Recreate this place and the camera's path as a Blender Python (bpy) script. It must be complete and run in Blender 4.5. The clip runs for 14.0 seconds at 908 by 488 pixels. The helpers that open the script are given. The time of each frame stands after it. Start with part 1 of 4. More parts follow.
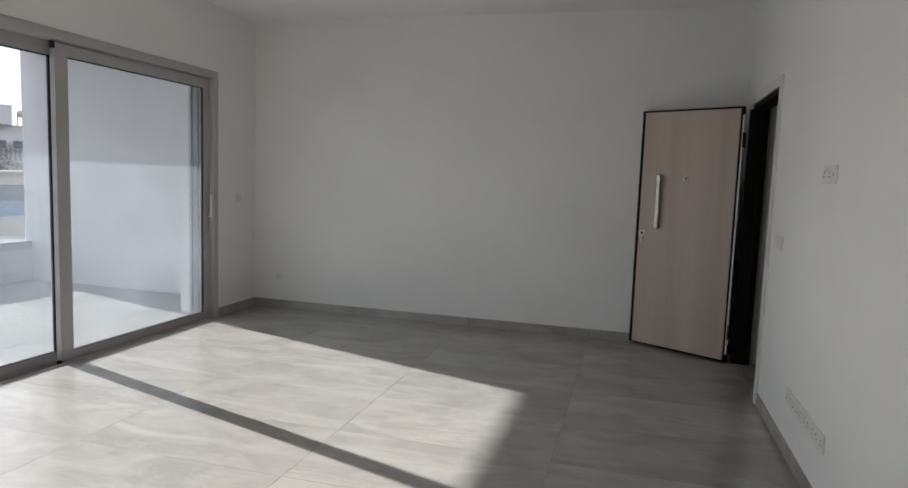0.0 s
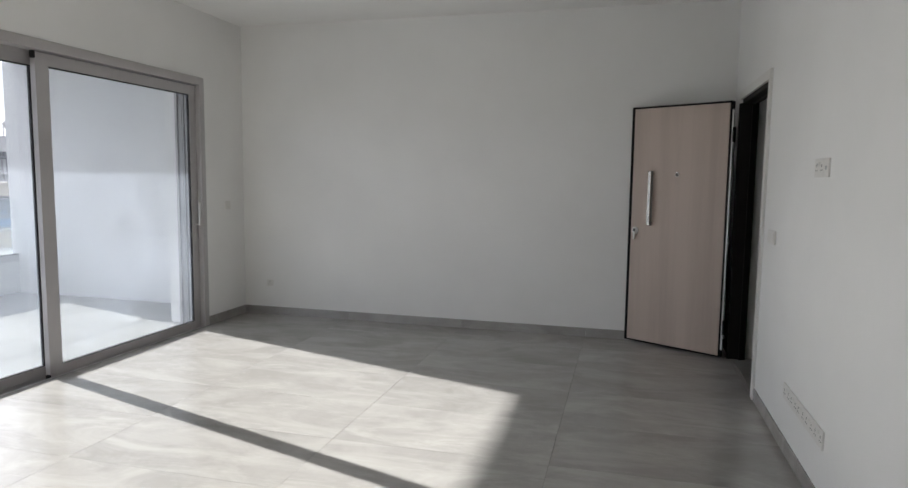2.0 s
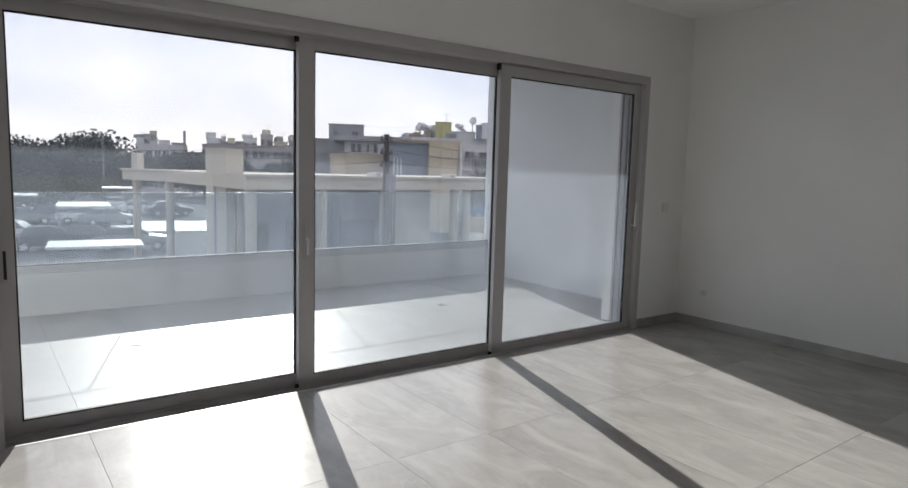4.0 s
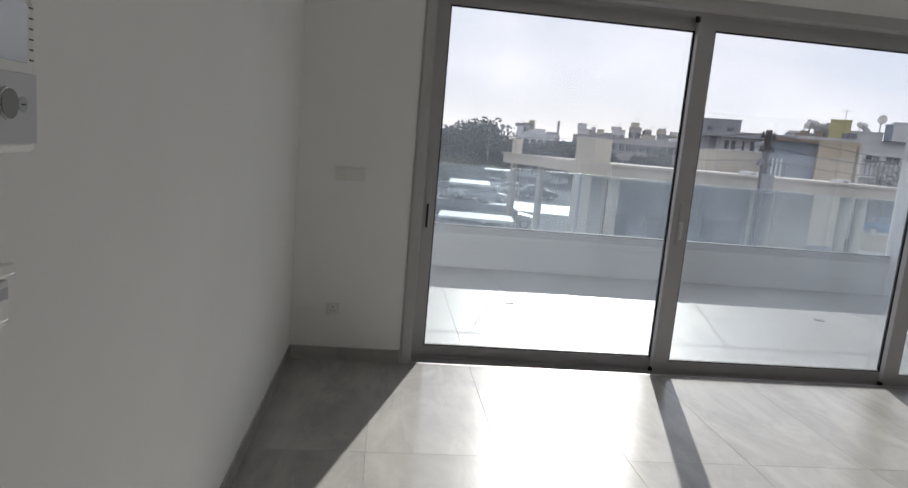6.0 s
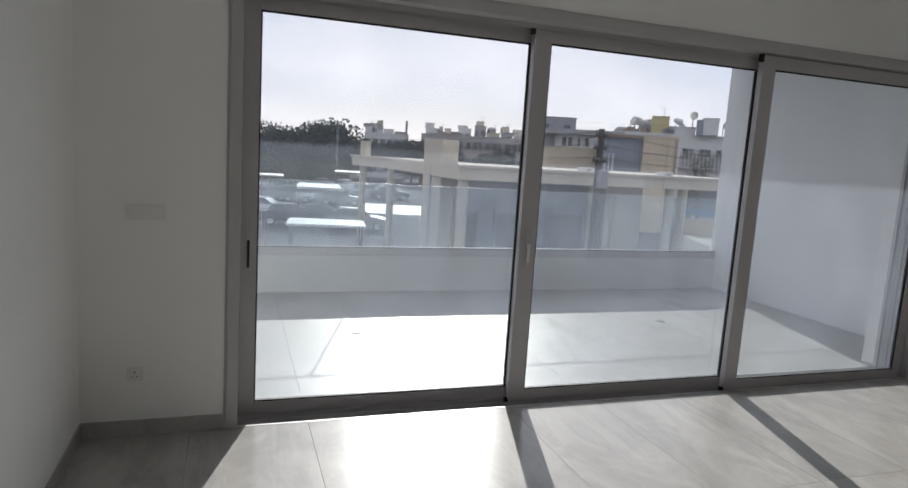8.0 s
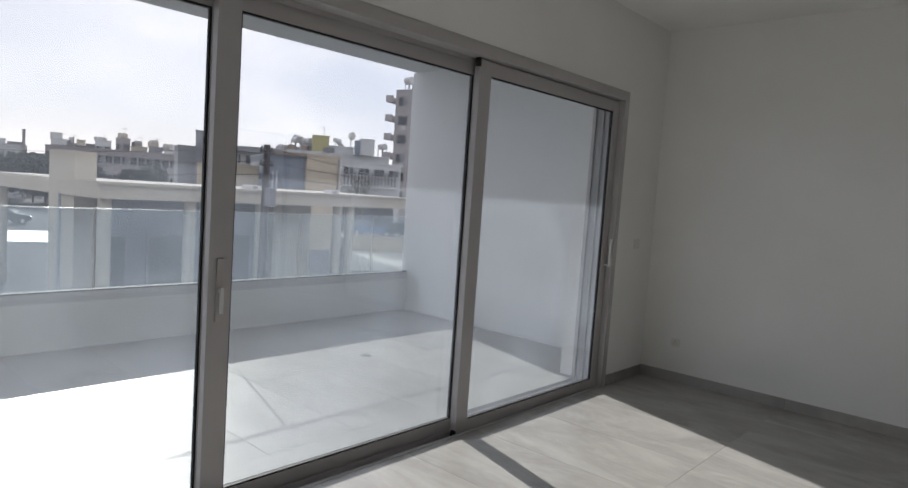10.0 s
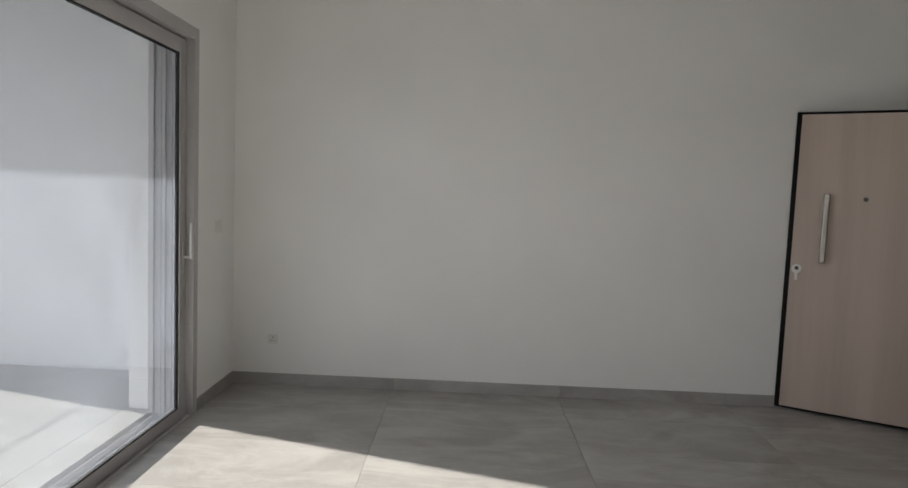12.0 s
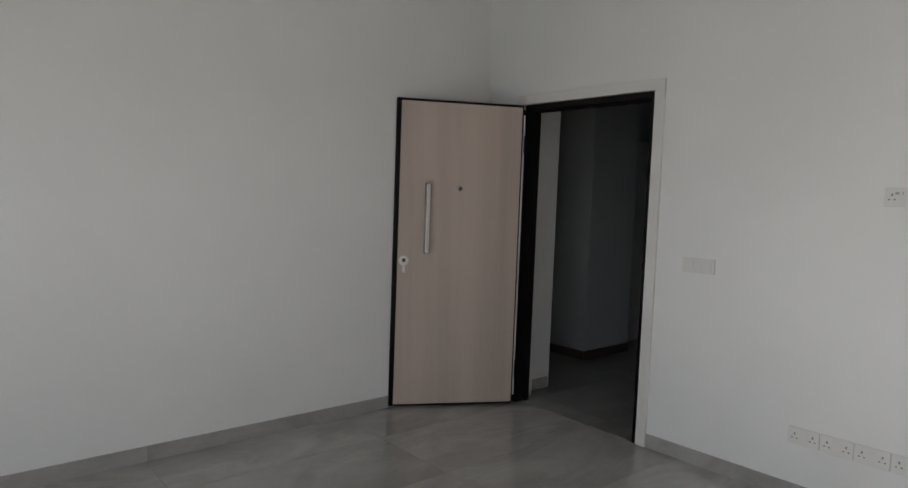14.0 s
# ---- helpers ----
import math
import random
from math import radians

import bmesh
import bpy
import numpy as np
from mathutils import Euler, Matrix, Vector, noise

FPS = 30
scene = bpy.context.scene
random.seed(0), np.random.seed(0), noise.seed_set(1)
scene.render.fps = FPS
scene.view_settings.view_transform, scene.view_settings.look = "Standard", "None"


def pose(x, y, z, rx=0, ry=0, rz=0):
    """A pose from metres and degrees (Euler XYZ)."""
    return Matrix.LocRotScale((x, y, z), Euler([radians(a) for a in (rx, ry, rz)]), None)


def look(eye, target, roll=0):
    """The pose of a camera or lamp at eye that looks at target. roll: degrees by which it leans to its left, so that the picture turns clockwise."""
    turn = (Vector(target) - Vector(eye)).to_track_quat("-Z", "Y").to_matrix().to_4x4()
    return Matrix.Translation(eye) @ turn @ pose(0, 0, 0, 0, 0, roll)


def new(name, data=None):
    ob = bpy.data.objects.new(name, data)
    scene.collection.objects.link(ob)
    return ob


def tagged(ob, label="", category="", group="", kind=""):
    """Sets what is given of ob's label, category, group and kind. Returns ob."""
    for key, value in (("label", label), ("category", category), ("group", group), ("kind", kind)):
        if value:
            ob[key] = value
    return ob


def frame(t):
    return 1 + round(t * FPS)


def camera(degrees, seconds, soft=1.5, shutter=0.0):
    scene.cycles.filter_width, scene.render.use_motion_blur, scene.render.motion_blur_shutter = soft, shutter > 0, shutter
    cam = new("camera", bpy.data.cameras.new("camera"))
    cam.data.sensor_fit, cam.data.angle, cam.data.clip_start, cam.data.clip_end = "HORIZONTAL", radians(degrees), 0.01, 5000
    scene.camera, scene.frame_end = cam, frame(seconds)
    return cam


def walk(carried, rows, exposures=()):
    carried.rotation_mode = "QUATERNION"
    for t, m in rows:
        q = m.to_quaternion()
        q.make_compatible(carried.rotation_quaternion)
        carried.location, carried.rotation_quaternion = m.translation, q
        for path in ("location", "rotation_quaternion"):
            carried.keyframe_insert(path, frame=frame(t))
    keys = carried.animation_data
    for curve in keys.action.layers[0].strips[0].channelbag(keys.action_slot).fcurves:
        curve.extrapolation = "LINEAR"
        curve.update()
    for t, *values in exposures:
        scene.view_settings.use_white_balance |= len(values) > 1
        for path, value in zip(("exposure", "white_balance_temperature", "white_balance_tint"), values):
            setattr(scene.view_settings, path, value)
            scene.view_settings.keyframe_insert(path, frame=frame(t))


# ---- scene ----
cam = camera(69.9, 14.0)
PATH = [
    (0, (3.925, 0.285, 1.44), (3.393, 2.203, 1.24), 2.1),
    (0.5, (3.939, 0.292, 1.464), (3.503, 2.233, 1.264), 0.3),
    (1, (3.95, 0.299, 1.463), (3.538, 2.245, 1.265), 0.1),
    (1.5, (3.935, 0.301, 1.457), (3.525, 2.248, 1.259), 0.7),
    (2, (3.918, 0.327, 1.451), (3.408, 2.251, 1.252), 0.7),
    (2.5, (3.896, 0.391, 1.437), (3.095, 2.212, 1.23), 0.3),
    (3, (3.85, 0.469, 1.435), (2.73, 2.111, 1.214), -0.1),
    (3.5, (3.787, 0.589, 1.424), (2.417, 2.03, 1.214), -0.0),
    (4, (3.861, 0.656, 1.471), (2.271, 1.847, 1.243), 1.6),
    (4.2, (3.851, 0.642, 1.483), (2.187, 1.726, 1.243), 2.6),
    (6.3, (3.899, 0.524, 1.364), (1.93, 0.673, 1.046), 4.5),
    (6.5, (3.895, 0.546, 1.354), (1.926, 0.675, 1.031), 4.2),
    (7, (3.841, 0.598, 1.401), (1.873, 0.738, 1.075), 3.7),
    (7.5, (3.659, 0.638, 1.469), (1.711, 0.982, 1.174), 3.9),
    (8, (3.481, 0.704, 1.528), (1.609, 1.351, 1.25), 3.6),
    (8.5, (3.29, 0.845, 1.521), (1.537, 1.773, 1.266), 4.2),
    (8.7, (3.188, 0.889, 1.524), (1.481, 1.904, 1.283), 4.4),
    (11, (2.028, 1.244, 1.455), (1.205, 3.06, 1.299), 2.2),
    (11.5, (1.801, 1.505, 1.465), (1.359, 3.448, 1.287), 1.7),
    (12, (1.668, 1.776, 1.458), (1.633, 3.769, 1.296), 2.3),
    (12.5, (1.559, 2.057, 1.473), (1.92, 4.017, 1.305), 2.2),
    (13, (1.407, 2.351, 1.418), (2.124, 4.212, 1.262), 2.4),
    (13.5, (1.392, 2.64, 1.468), (2.389, 4.366, 1.306), 1.8),
    (14, (1.39, 2.847, 1.447), (2.7, 4.352, 1.306), 2.1),
]
EXPOSURES = [(0, 2.94, 6430, 8), (0.5, 3.29, 6480, 8), (1, 3.44, 6480, 8), (1.5, 3.44, 6430, 8), (2, 3.29, 6370, 8), (2.5, 2.61, 6340, 8), (3, 2.32, 6390, 8), (3.5, 2.41, 6390, 8), (4.2, 2.46, 6390, 8), (6.3, 2.35, 6390, 8), (7.5, 2.3, 6390, 8), (8.5, 2.35, 6340, 8), (11, 2.56, 6550, 8), (11.5, 2.87, 6630, 8), (12, 3.16, 6680, 8), (12.5, 3.26, 6730, 8), (13, 3.19, 6580, 8), (14, 3.24, 6430, 8)]
walk(cam, [(t, look(eye, target, roll)) for t, eye, target, roll in PATH], EXPOSURES)

# ---- light ----
SUN_AZ, SUN_EL = 17.0, 23.1          # degrees from -x towards +y, above the horizon
world = bpy.data.worlds.new("world")
scene.world = world
world.use_nodes = True
wn, wl = world.node_tree.nodes, world.node_tree.links
sky = wn.new("ShaderNodeTexSky")
sky.sky_type, sky.sun_disc = "NISHITA", False
sky.sun_elevation, sky.sun_rotation = radians(SUN_EL), radians(SUN_AZ - 90)
sky.dust_density, sky.air_density = 0.6, 1.0
wco, wmap, wnz, wramp, wmix = (wn.new("ShaderNode" + k) for k in ("TexCoord", "Mapping", "TexNoise", "ValToRGB", "MixRGB"))
wmap.inputs["Scale"].default_value = (1.2, 3.0, 7.0)
wnz.inputs["Scale"].default_value, wnz.inputs["Detail"].default_value = 1.6, 6
wramp.color_ramp.elements[0].position, wramp.color_ramp.elements[1].position = 0.40, 0.66
wcloud = wn.new("ShaderNodeMixRGB")
wcloud.inputs[1].default_value, wcloud.inputs[2].default_value = (2.72, 2.68, 3.12, 1), (3.86, 3.64, 3.86, 1)
whalf = wn.new("ShaderNodeMath")
whalf.operation = "MULTIPLY_ADD"
whalf.inputs[1].default_value, whalf.inputs[2].default_value = 0.03, 0.955
wl.new(wco.outputs["Generated"], wmap.inputs[0])
wl.new(wmap.outputs[0], wnz.inputs["Vector"])
wl.new(wnz.outputs["Fac"], wramp.inputs[0])
wl.new(wramp.outputs[0], whalf.inputs[0])
wl.new(whalf.outputs[0], wmix.inputs[0])
wl.new(sky.outputs[0], wmix.inputs[1])
wl.new(wramp.outputs[0], wcloud.inputs[0])
wl.new(wcloud.outputs[0], wmix.inputs[2])
wl.new(wmix.outputs[0], wn["Background"].inputs["Color"])
wn["Background"].inputs["Strength"].default_value = 0.095
sun_data = bpy.data.lights.new("sun", "SUN")
sun_data.energy, sun_data.angle, sun_data.color = 1.43, radians(0.6), (1.0, 0.965, 0.92)
sun = new("sun", sun_data)
sun.matrix_world = look((-30 * math.cos(radians(SUN_AZ)), 30 * math.sin(radians(SUN_AZ)), 30 * math.tan(radians(SUN_EL))), (0, 0, 0))


# ---- materials ----
def mat(name, color, rough=0.6, metal=0.0, var=0.08, scale=6.0, fine=60.0, bump=0.0, stretch=(1, 1, 1), spec=0.5, rnd=0.0, coat=0.0):
    """A painted or mineral surface: colour with cloudy and fine variation, varying gloss, fine relief."""
    m = bpy.data.materials.new(name)
    m.use_nodes = True
    n, l = m.node_tree.nodes, m.node_tree.links
    b = n["Principled BSDF"]
    co, mp = n.new("ShaderNodeTexCoord"), n.new("ShaderNodeMapping")
    mp.inputs["Scale"].default_value = stretch
    l.new(co.outputs["Object"], mp.inputs[0])
    a, f = n.new("ShaderNodeTexNoise"), n.new("ShaderNodeTexNoise")
    a.inputs["Scale"].default_value, a.inputs["Detail"].default_value = scale, 5
    f.inputs["Scale"].default_value, f.inputs["Detail"].default_value = fine, 3
    l.new(mp.outputs[0], a.inputs["Vector"])
    l.new(mp.outputs[0], f.inputs["Vector"])
    add = n.new("ShaderNodeMath")
    add.operation = "MULTIPLY_ADD"
    add.inputs[1].default_value = 0.35
    l.new(f.outputs["Fac"], add.inputs[0])
    l.new(a.outputs["Fac"], add.inputs[2])
    last = add
    if rnd:
        oi, mr = n.new("ShaderNodeObjectInfo"), n.new("ShaderNodeMath")
        mr.operation = "MULTIPLY_ADD"
        mr.inputs[1].default_value = rnd
        l.new(oi.outputs["Random"], mr.inputs[0])
        l.new(add.outputs[0], mr.inputs[2])
        last = mr
    ramp = n.new("ShaderNodeValToRGB")
    ramp.color_ramp.elements[0].position, ramp.color_ramp.elements[1].position = 0.3, 1.0
    ramp.color_ramp.elements[0].color = (*[c * (1 - var) for c in color], 1)
    ramp.color_ramp.elements[1].color = (*[min(1, c * (1 + var)) for c in color], 1)
    l.new(last.outputs[0], ramp.inputs[0])
    l.new(ramp.outputs[0], b.inputs["Base Color"])
    b.inputs["Roughness"].default_value = rough
    b.inputs["Metallic"].default_value = metal
    b.inputs["Specular IOR Level"].default_value = spec
    b.inputs["Coat Weight"].default_value = coat
    if bump:
        bp = n.new("ShaderNodeBump")
        bp.inputs["Strength"].default_value, bp.inputs["Distance"].default_value = bump, 0.01
        l.new(add.outputs[0], bp.inputs["Height"])
        l.new(bp.outputs[0], b.inputs["Normal"])
    return m


def tile_mat(name, dark, mid, light, rough=0.3, spec=0.7):
    """Grey stone-look porcelain: soft clouds and long pale streaks along x, each tile with its own cut of the stone."""
    m = bpy.data.materials.new(name)
    m.use_nodes = True
    n, l = m.node_tree.nodes, m.node_tree.links
    b = n["Principled BSDF"]
    co, oi, shift = n.new("ShaderNodeTexCoord"), n.new("ShaderNodeObjectInfo"), n.new("ShaderNodeVectorMath")
    cut = n.new("ShaderNodeMath")
    cut.operation = "MULTIPLY"
    cut.inputs[1].default_value = 9.0
    l.new(oi.outputs["Random"], cut.inputs[0])
    shift.operation = "ADD"
    l.new(co.outputs["Object"], shift.inputs[0])
    l.new(cut.outputs[0], shift.inputs[1])
    fields = []
    for stretch, turn, scale, detail, rg, bend in (((1.0, 1.25, 1), 12, 2.4, 7, 0.64, 0.5), ((0.8, 1.9, 1), 8, 1.7, 6, 0.62, 1.0), ((0.45, 2.6, 1), 8, 1.9, 8, 0.65, 0.7), ((1, 1, 1), 0, 90, 2, 0.5, 0)):
        mp, nz = n.new("ShaderNodeMapping"), n.new("ShaderNodeTexNoise")
        mp.inputs["Scale"].default_value, mp.inputs["Rotation"].default_value = stretch, (0, 0, radians(turn))
        nz.inputs["Scale"].default_value, nz.inputs["Detail"].default_value = scale, detail
        nz.inputs["Roughness"].default_value, nz.inputs["Distortion"].default_value = rg, bend
        l.new(shift.outputs[0], mp.inputs[0])
        l.new(mp.outputs[0], nz.inputs["Vector"])
        fields.append(nz)
    cloud, streak, vein, fine = fields
    tone = n.new("ShaderNodeMapRange")
    tone.inputs["From Min"].default_value, tone.inputs["From Max"].default_value = 0.38, 0.62
    l.new(cloud.outputs["Fac"], tone.inputs["Value"])
    band = n.new("ShaderNodeMapRange")
    band.inputs["From Min"].default_value, band.inputs["From Max"].default_value = 0.46, 0.68
    l.new(streak.outputs["Fac"], band.inputs["Value"])
    m1, m2 = n.new("ShaderNodeMixRGB"), n.new("ShaderNodeMixRGB")
    m1.inputs[1].default_value, m1.inputs[2].default_value, m2.inputs[2].default_value = (*dark, 1), (*mid, 1), (*light, 1)
    l.new(tone.outputs[0], m1.inputs[0])
    l.new(band.outputs[0], m2.inputs[0])
    l.new(m1.outputs[0], m2.inputs[1])
    # thin broken pale veins where one field crosses its middle value
    off, dist, line, gate, both = (n.new("ShaderNode" + k) for k in ("Math", "Math", "MapRange", "Math", "MixRGB"))
    off.operation, dist.operation, gate.operation = "SUBTRACT", "ABSOLUTE", "MULTIPLY"
    off.inputs[1].default_value = 0.53
    line.inputs["From Min"].default_value, line.inputs["From Max"].default_value, line.inputs["To Max"].default_value = 0.02, 0.0, 0.6
    l.new(vein.outputs["Fac"], off.inputs[0])
    l.new(off.outputs[0], dist.inputs[0])
    l.new(dist.outputs[0], line.inputs["Value"])
    l.new(line.outputs[0], gate.inputs[0])
    l.new(tone.outputs[0], gate.inputs[1])
    both.inputs[2].default_value = (*[min(1, c * 1.05) for c in light], 1)
    l.new(gate.outputs[0], both.inputs[0])
    l.new(m2.outputs[0], both.inputs[1])
    # each tile a shade lighter or darker than the next
    shade, tint = n.new("ShaderNodeMapRange"), n.new("ShaderNodeVectorMath")
    shade.inputs["To Min"].default_value, shade.inputs["To Max"].default_value = 0.94, 1.05
    l.new(oi.outputs["Random"], shade.inputs["Value"])
    tint.operation = "SCALE"
    l.new(both.outputs[0], tint.inputs[0])
    l.new(shade.outputs[0], tint.inputs["Scale"])
    b.inputs["Specular IOR Level"].default_value = spec
    l.new(tint.outputs[0], b.inputs["Base Color"])
    b.inputs["Roughness"].default_value = rough
    bp = n.new("ShaderNodeBump")
    bp.inputs["Strength"].default_value, bp.inputs["Distance"].default_value = 0.02, 0.002
    l.new(fine.outputs["Fac"], bp.inputs["Height"])
    l.new(bp.outputs[0], b.inputs["Normal"])
    return m


def wood_mat(name, dark, light):
    m = bpy.data.materials.new(name)
    m.use_nodes = True
    n, l = m.node_tree.nodes, m.node_tree.links
    b = n["Principled BSDF"]
    co, mp = n.new("ShaderNodeTexCoord"), n.new("ShaderNodeMapping")
    mp.inputs["Scale"].default_value = (3.2, 3.2, 0.16)
    l.new(co.outputs["Object"], mp.inputs[0])
    a, f = n.new("ShaderNodeTexNoise"), n.new("ShaderNodeTexNoise")
    a.inputs["Scale"].default_value, a.inputs["Detail"].default_value, a.inputs["Distortion"].default_value = 1.5, 5, 0.5
    f.inputs["Scale"].default_value, f.inputs["Detail"].default_value = 16, 4
    for k in (a, f):
        l.new(mp.outputs[0], k.inputs["Vector"])
    add = n.new("ShaderNodeMath")
    add.operation = "MULTIPLY_ADD"
    add.inputs[1].default_value = 0.16
    l.new(f.outputs["Fac"], add.inputs[0])
    l.new(a.outputs["Fac"], add.inputs[2])
    ramp = n.new("ShaderNodeValToRGB")
    ramp.color_ramp.elements[0].position, ramp.color_ramp.elements[1].position = 0.38, 0.74
    ramp.color_ramp.elements[0].color, ramp.color_ramp.elements[1].color = (*dark, 1), (*light, 1)
    l.new(add.outputs[0], ramp.inputs[0])
    l.new(ramp.outputs[0], b.inputs["Base Color"])
    b.inputs["Roughness"].default_value = 0.5
    bp = n.new("ShaderNodeBump")
    bp.inputs["Strength"].default_value, bp.inputs["Distance"].default_value = 0.08, 0.004
    l.new(add.outputs[0], bp.inputs["Height"])
    l.new(bp.outputs[0], b.inputs["Normal"])
    return m


def glass_mat(name, tint, dust, gloss, film):
    """Clear pane: what is behind shows through, gloss by Fresnel, a film of pale dust that catches the sun."""
    m = bpy.data.materials.new(name)
    m.use_nodes = True
    n, l = m.node_tree.nodes, m.node_tree.links
    n.remove(n["Principled BSDF"])
    tr, gl, du, df, fr = (n.new("ShaderNode" + k) for k in ("BsdfTransparent", "BsdfGlossy", "BsdfTranslucent", "BsdfDiffuse", "LayerWeight"))
    tr.inputs["Color"].default_value = (*tint, 1)
    gl.inputs["Roughness"].default_value = 0.02
    du.inputs["Color"].default_value = df.inputs["Color"].default_value = (*film, 1)
    fr.inputs["Blend"].default_value = 0.5
    pw, sc = n.new("ShaderNodeMath"), n.new("ShaderNodeMath")
    pw.operation, sc.operation = "POWER", "MULTIPLY_ADD"
    pw.inputs[1].default_value, sc.inputs[1].default_value, sc.inputs[2].default_value = 5, 0.9, gloss
    l.new(fr.outputs["Facing"], pw.inputs[0])
    l.new(pw.outputs[0], sc.inputs[0])
    m1, m2, m3 = (n.new("ShaderNodeMixShader") for _ in range(3))
    l.new(sc.outputs[0], m1.inputs[0])
    l.new(tr.outputs[0], m1.inputs[1])
    l.new(gl.outputs[0], m1.inputs[2])
    co, nz, mr = n.new("ShaderNodeTexCoord"), n.new("ShaderNodeTexNoise"), n.new("ShaderNodeMapRange")
    nz.inputs["Scale"].default_value, nz.inputs["Detail"].default_value = 2.2, 5
    l.new(co.outputs["Object"], nz.inputs["Vector"])
    l.new(nz.outputs["Fac"], mr.inputs["Value"])
    mr.inputs["From Min"].default_value, mr.inputs["From Max"].default_value = 0.3, 0.7
    mr.inputs["To Min"].default_value, mr.inputs["To Max"].default_value = dust * 0.6, dust * 1.4
    m3.inputs[0].default_value = 0.3
    l.new(du.outputs[0], m3.inputs[1])
    l.new(df.outputs[0], m3.inputs[2])
    l.new(mr.outputs[0], m2.inputs[0])
    l.new(m1.outputs[0], m2.inputs[1])
    l.new(m3.outputs[0], m2.inputs[2])
    l.new(m2.outputs[0], n["Material Output"].inputs["Surface"])
    return m


M_WALL = mat("white_wall_paint", (0.89, 0.887, 0.872), 0.75, var=0.04, scale=1.6, fine=220, bump=0.04)
M_OUT = mat("white_render", (0.81, 0.815, 0.81), 0.85, var=0.035, scale=1.0, fine=160, bump=0.1)
M_TILE = tile_mat("grey_porcelain", (0.335, 0.324, 0.311), (0.395, 0.383, 0.367), (0.45, 0.437, 0.42), 0.18)
# the room's stone pattern in darker tones, from the doorway on
M_HTILE = tile_mat("darker_porcelain", (0.19, 0.186, 0.18), (0.235, 0.23, 0.222), (0.28, 0.274, 0.265), 0.3)
M_BTILE = tile_mat("pale_porcelain", (0.345, 0.340, 0.327), (0.395, 0.39, 0.375), (0.435, 0.43, 0.413), 0.38, 0.4)
M_GROUT = mat("grey_grout", (0.36, 0.352, 0.335), 0.9, fine=200, bump=0.1)
M_ALU = mat("grey_aluminium", (0.47, 0.455, 0.46), 0.42, metal=0.15, var=0.04, fine=180)
M_ALUL = mat("pale_aluminium", (0.66, 0.65, 0.63), 0.4, metal=0.35, var=0.04, fine=180)
M_RUB = mat("black_gasket", (0.012, 0.012, 0.013), 0.7)
M_BLK = mat("black_steel", (0.007, 0.006, 0.006), 0.6, var=0.2, spec=0.2)
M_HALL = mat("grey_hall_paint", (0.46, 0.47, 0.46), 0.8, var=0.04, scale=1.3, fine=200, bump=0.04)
M_BRS = mat("satin_steel", (0.50, 0.47, 0.43), 0.26, metal=0.9, var=0.08, fine=300)
M_CHR = mat("brushed_steel", (0.62, 0.60, 0.57), 0.28, metal=1.0, var=0.06, fine=300)
M_WOOD = wood_mat("pale_oak_laminate", (0.48, 0.39, 0.335), (0.60, 0.495, 0.43))
M_PLA = mat("white_plastic", (0.80, 0.79, 0.76), 0.35, var=0.02)
M_PLG = mat("grey_plastic", (0.42, 0.43, 0.44), 0.4, var=0.04)
M_PLS = mat("pale_grey_plastic", (0.60, 0.60, 0.61), 0.35, var=0.03)
M_LCD = mat("pale_screen", (0.62, 0.64, 0.70), 0.15, var=0.03)
# grey of pin holes, and of the painted handle and threshold shadows
M_PIN = mat("recess_and_shadow_grey", (0.27, 0.27, 0.26), 0.7)
M_HOLE = mat("dark_hole", (0.035, 0.035, 0.035), 0.8)
M_GLASS = glass_mat("dusty_window_glass", (0.755, 0.772, 0.776), 0.042, 0.045, (0.70, 0.78, 0.93))
M_RAILG = glass_mat("dusty_rail_glass", (0.90, 0.945, 0.95), 0.05, 0.04, (0.70, 0.79, 0.93))
M_DARKW = mat("dark_wood", (0.07, 0.055, 0.045), 0.5, var=0.2)


# ---- builders ----
def bm_box(bm, x0, y0, z0, x1, y1, z1, bev=0.0):
    r = bmesh.ops.create_cube(bm, size=1)
    vs = r["verts"]
    for v in vs:
        v.co = Vector(((x0 + x1) / 2 + v.co.x * (x1 - x0), (y0 + y1) / 2 + v.co.y * (y1 - y0), (z0 + z1) / 2 + v.co.z * (z1 - z0)))
    if bev:
        bmesh.ops.bevel(bm, geom=list({e for v in vs for e in v.link_edges}), offset=bev, segments=2, affect="EDGES", profile=0.6)


def bm_cyl(bm, p, q, r, r2=None, seg=12):
    p, q = Vector(p), Vector(q)
    d = q - p
    m = Matrix.Translation((p + q) / 2) @ d.to_track_quat("Z", "Y").to_matrix().to_4x4()
    bmesh.ops.create_cone(bm, cap_ends=True, segments=seg, radius1=r, radius2=r if r2 is None else r2, depth=d.length, matrix=m)


def mesh_of(bm, name, material):
    me = bpy.data.meshes.new(name)
    bm.normal_update()
    bm.to_mesh(me)
    bm.free()
    me.materials.append(material)
    return me


def part(name, bm, material, parent=None, label=""):
    ob = new(name, mesh_of(bm, name, material))
    if parent is not None:
        ob.parent = parent
    return tagged(ob, label)


def boxes(name, rows, material, parent=None, label="", bev=0.0):
    bm = bmesh.new()
    for r in rows:
        bm_box(bm, *r, bev=bev)
    return part(name, bm, material, parent, label)


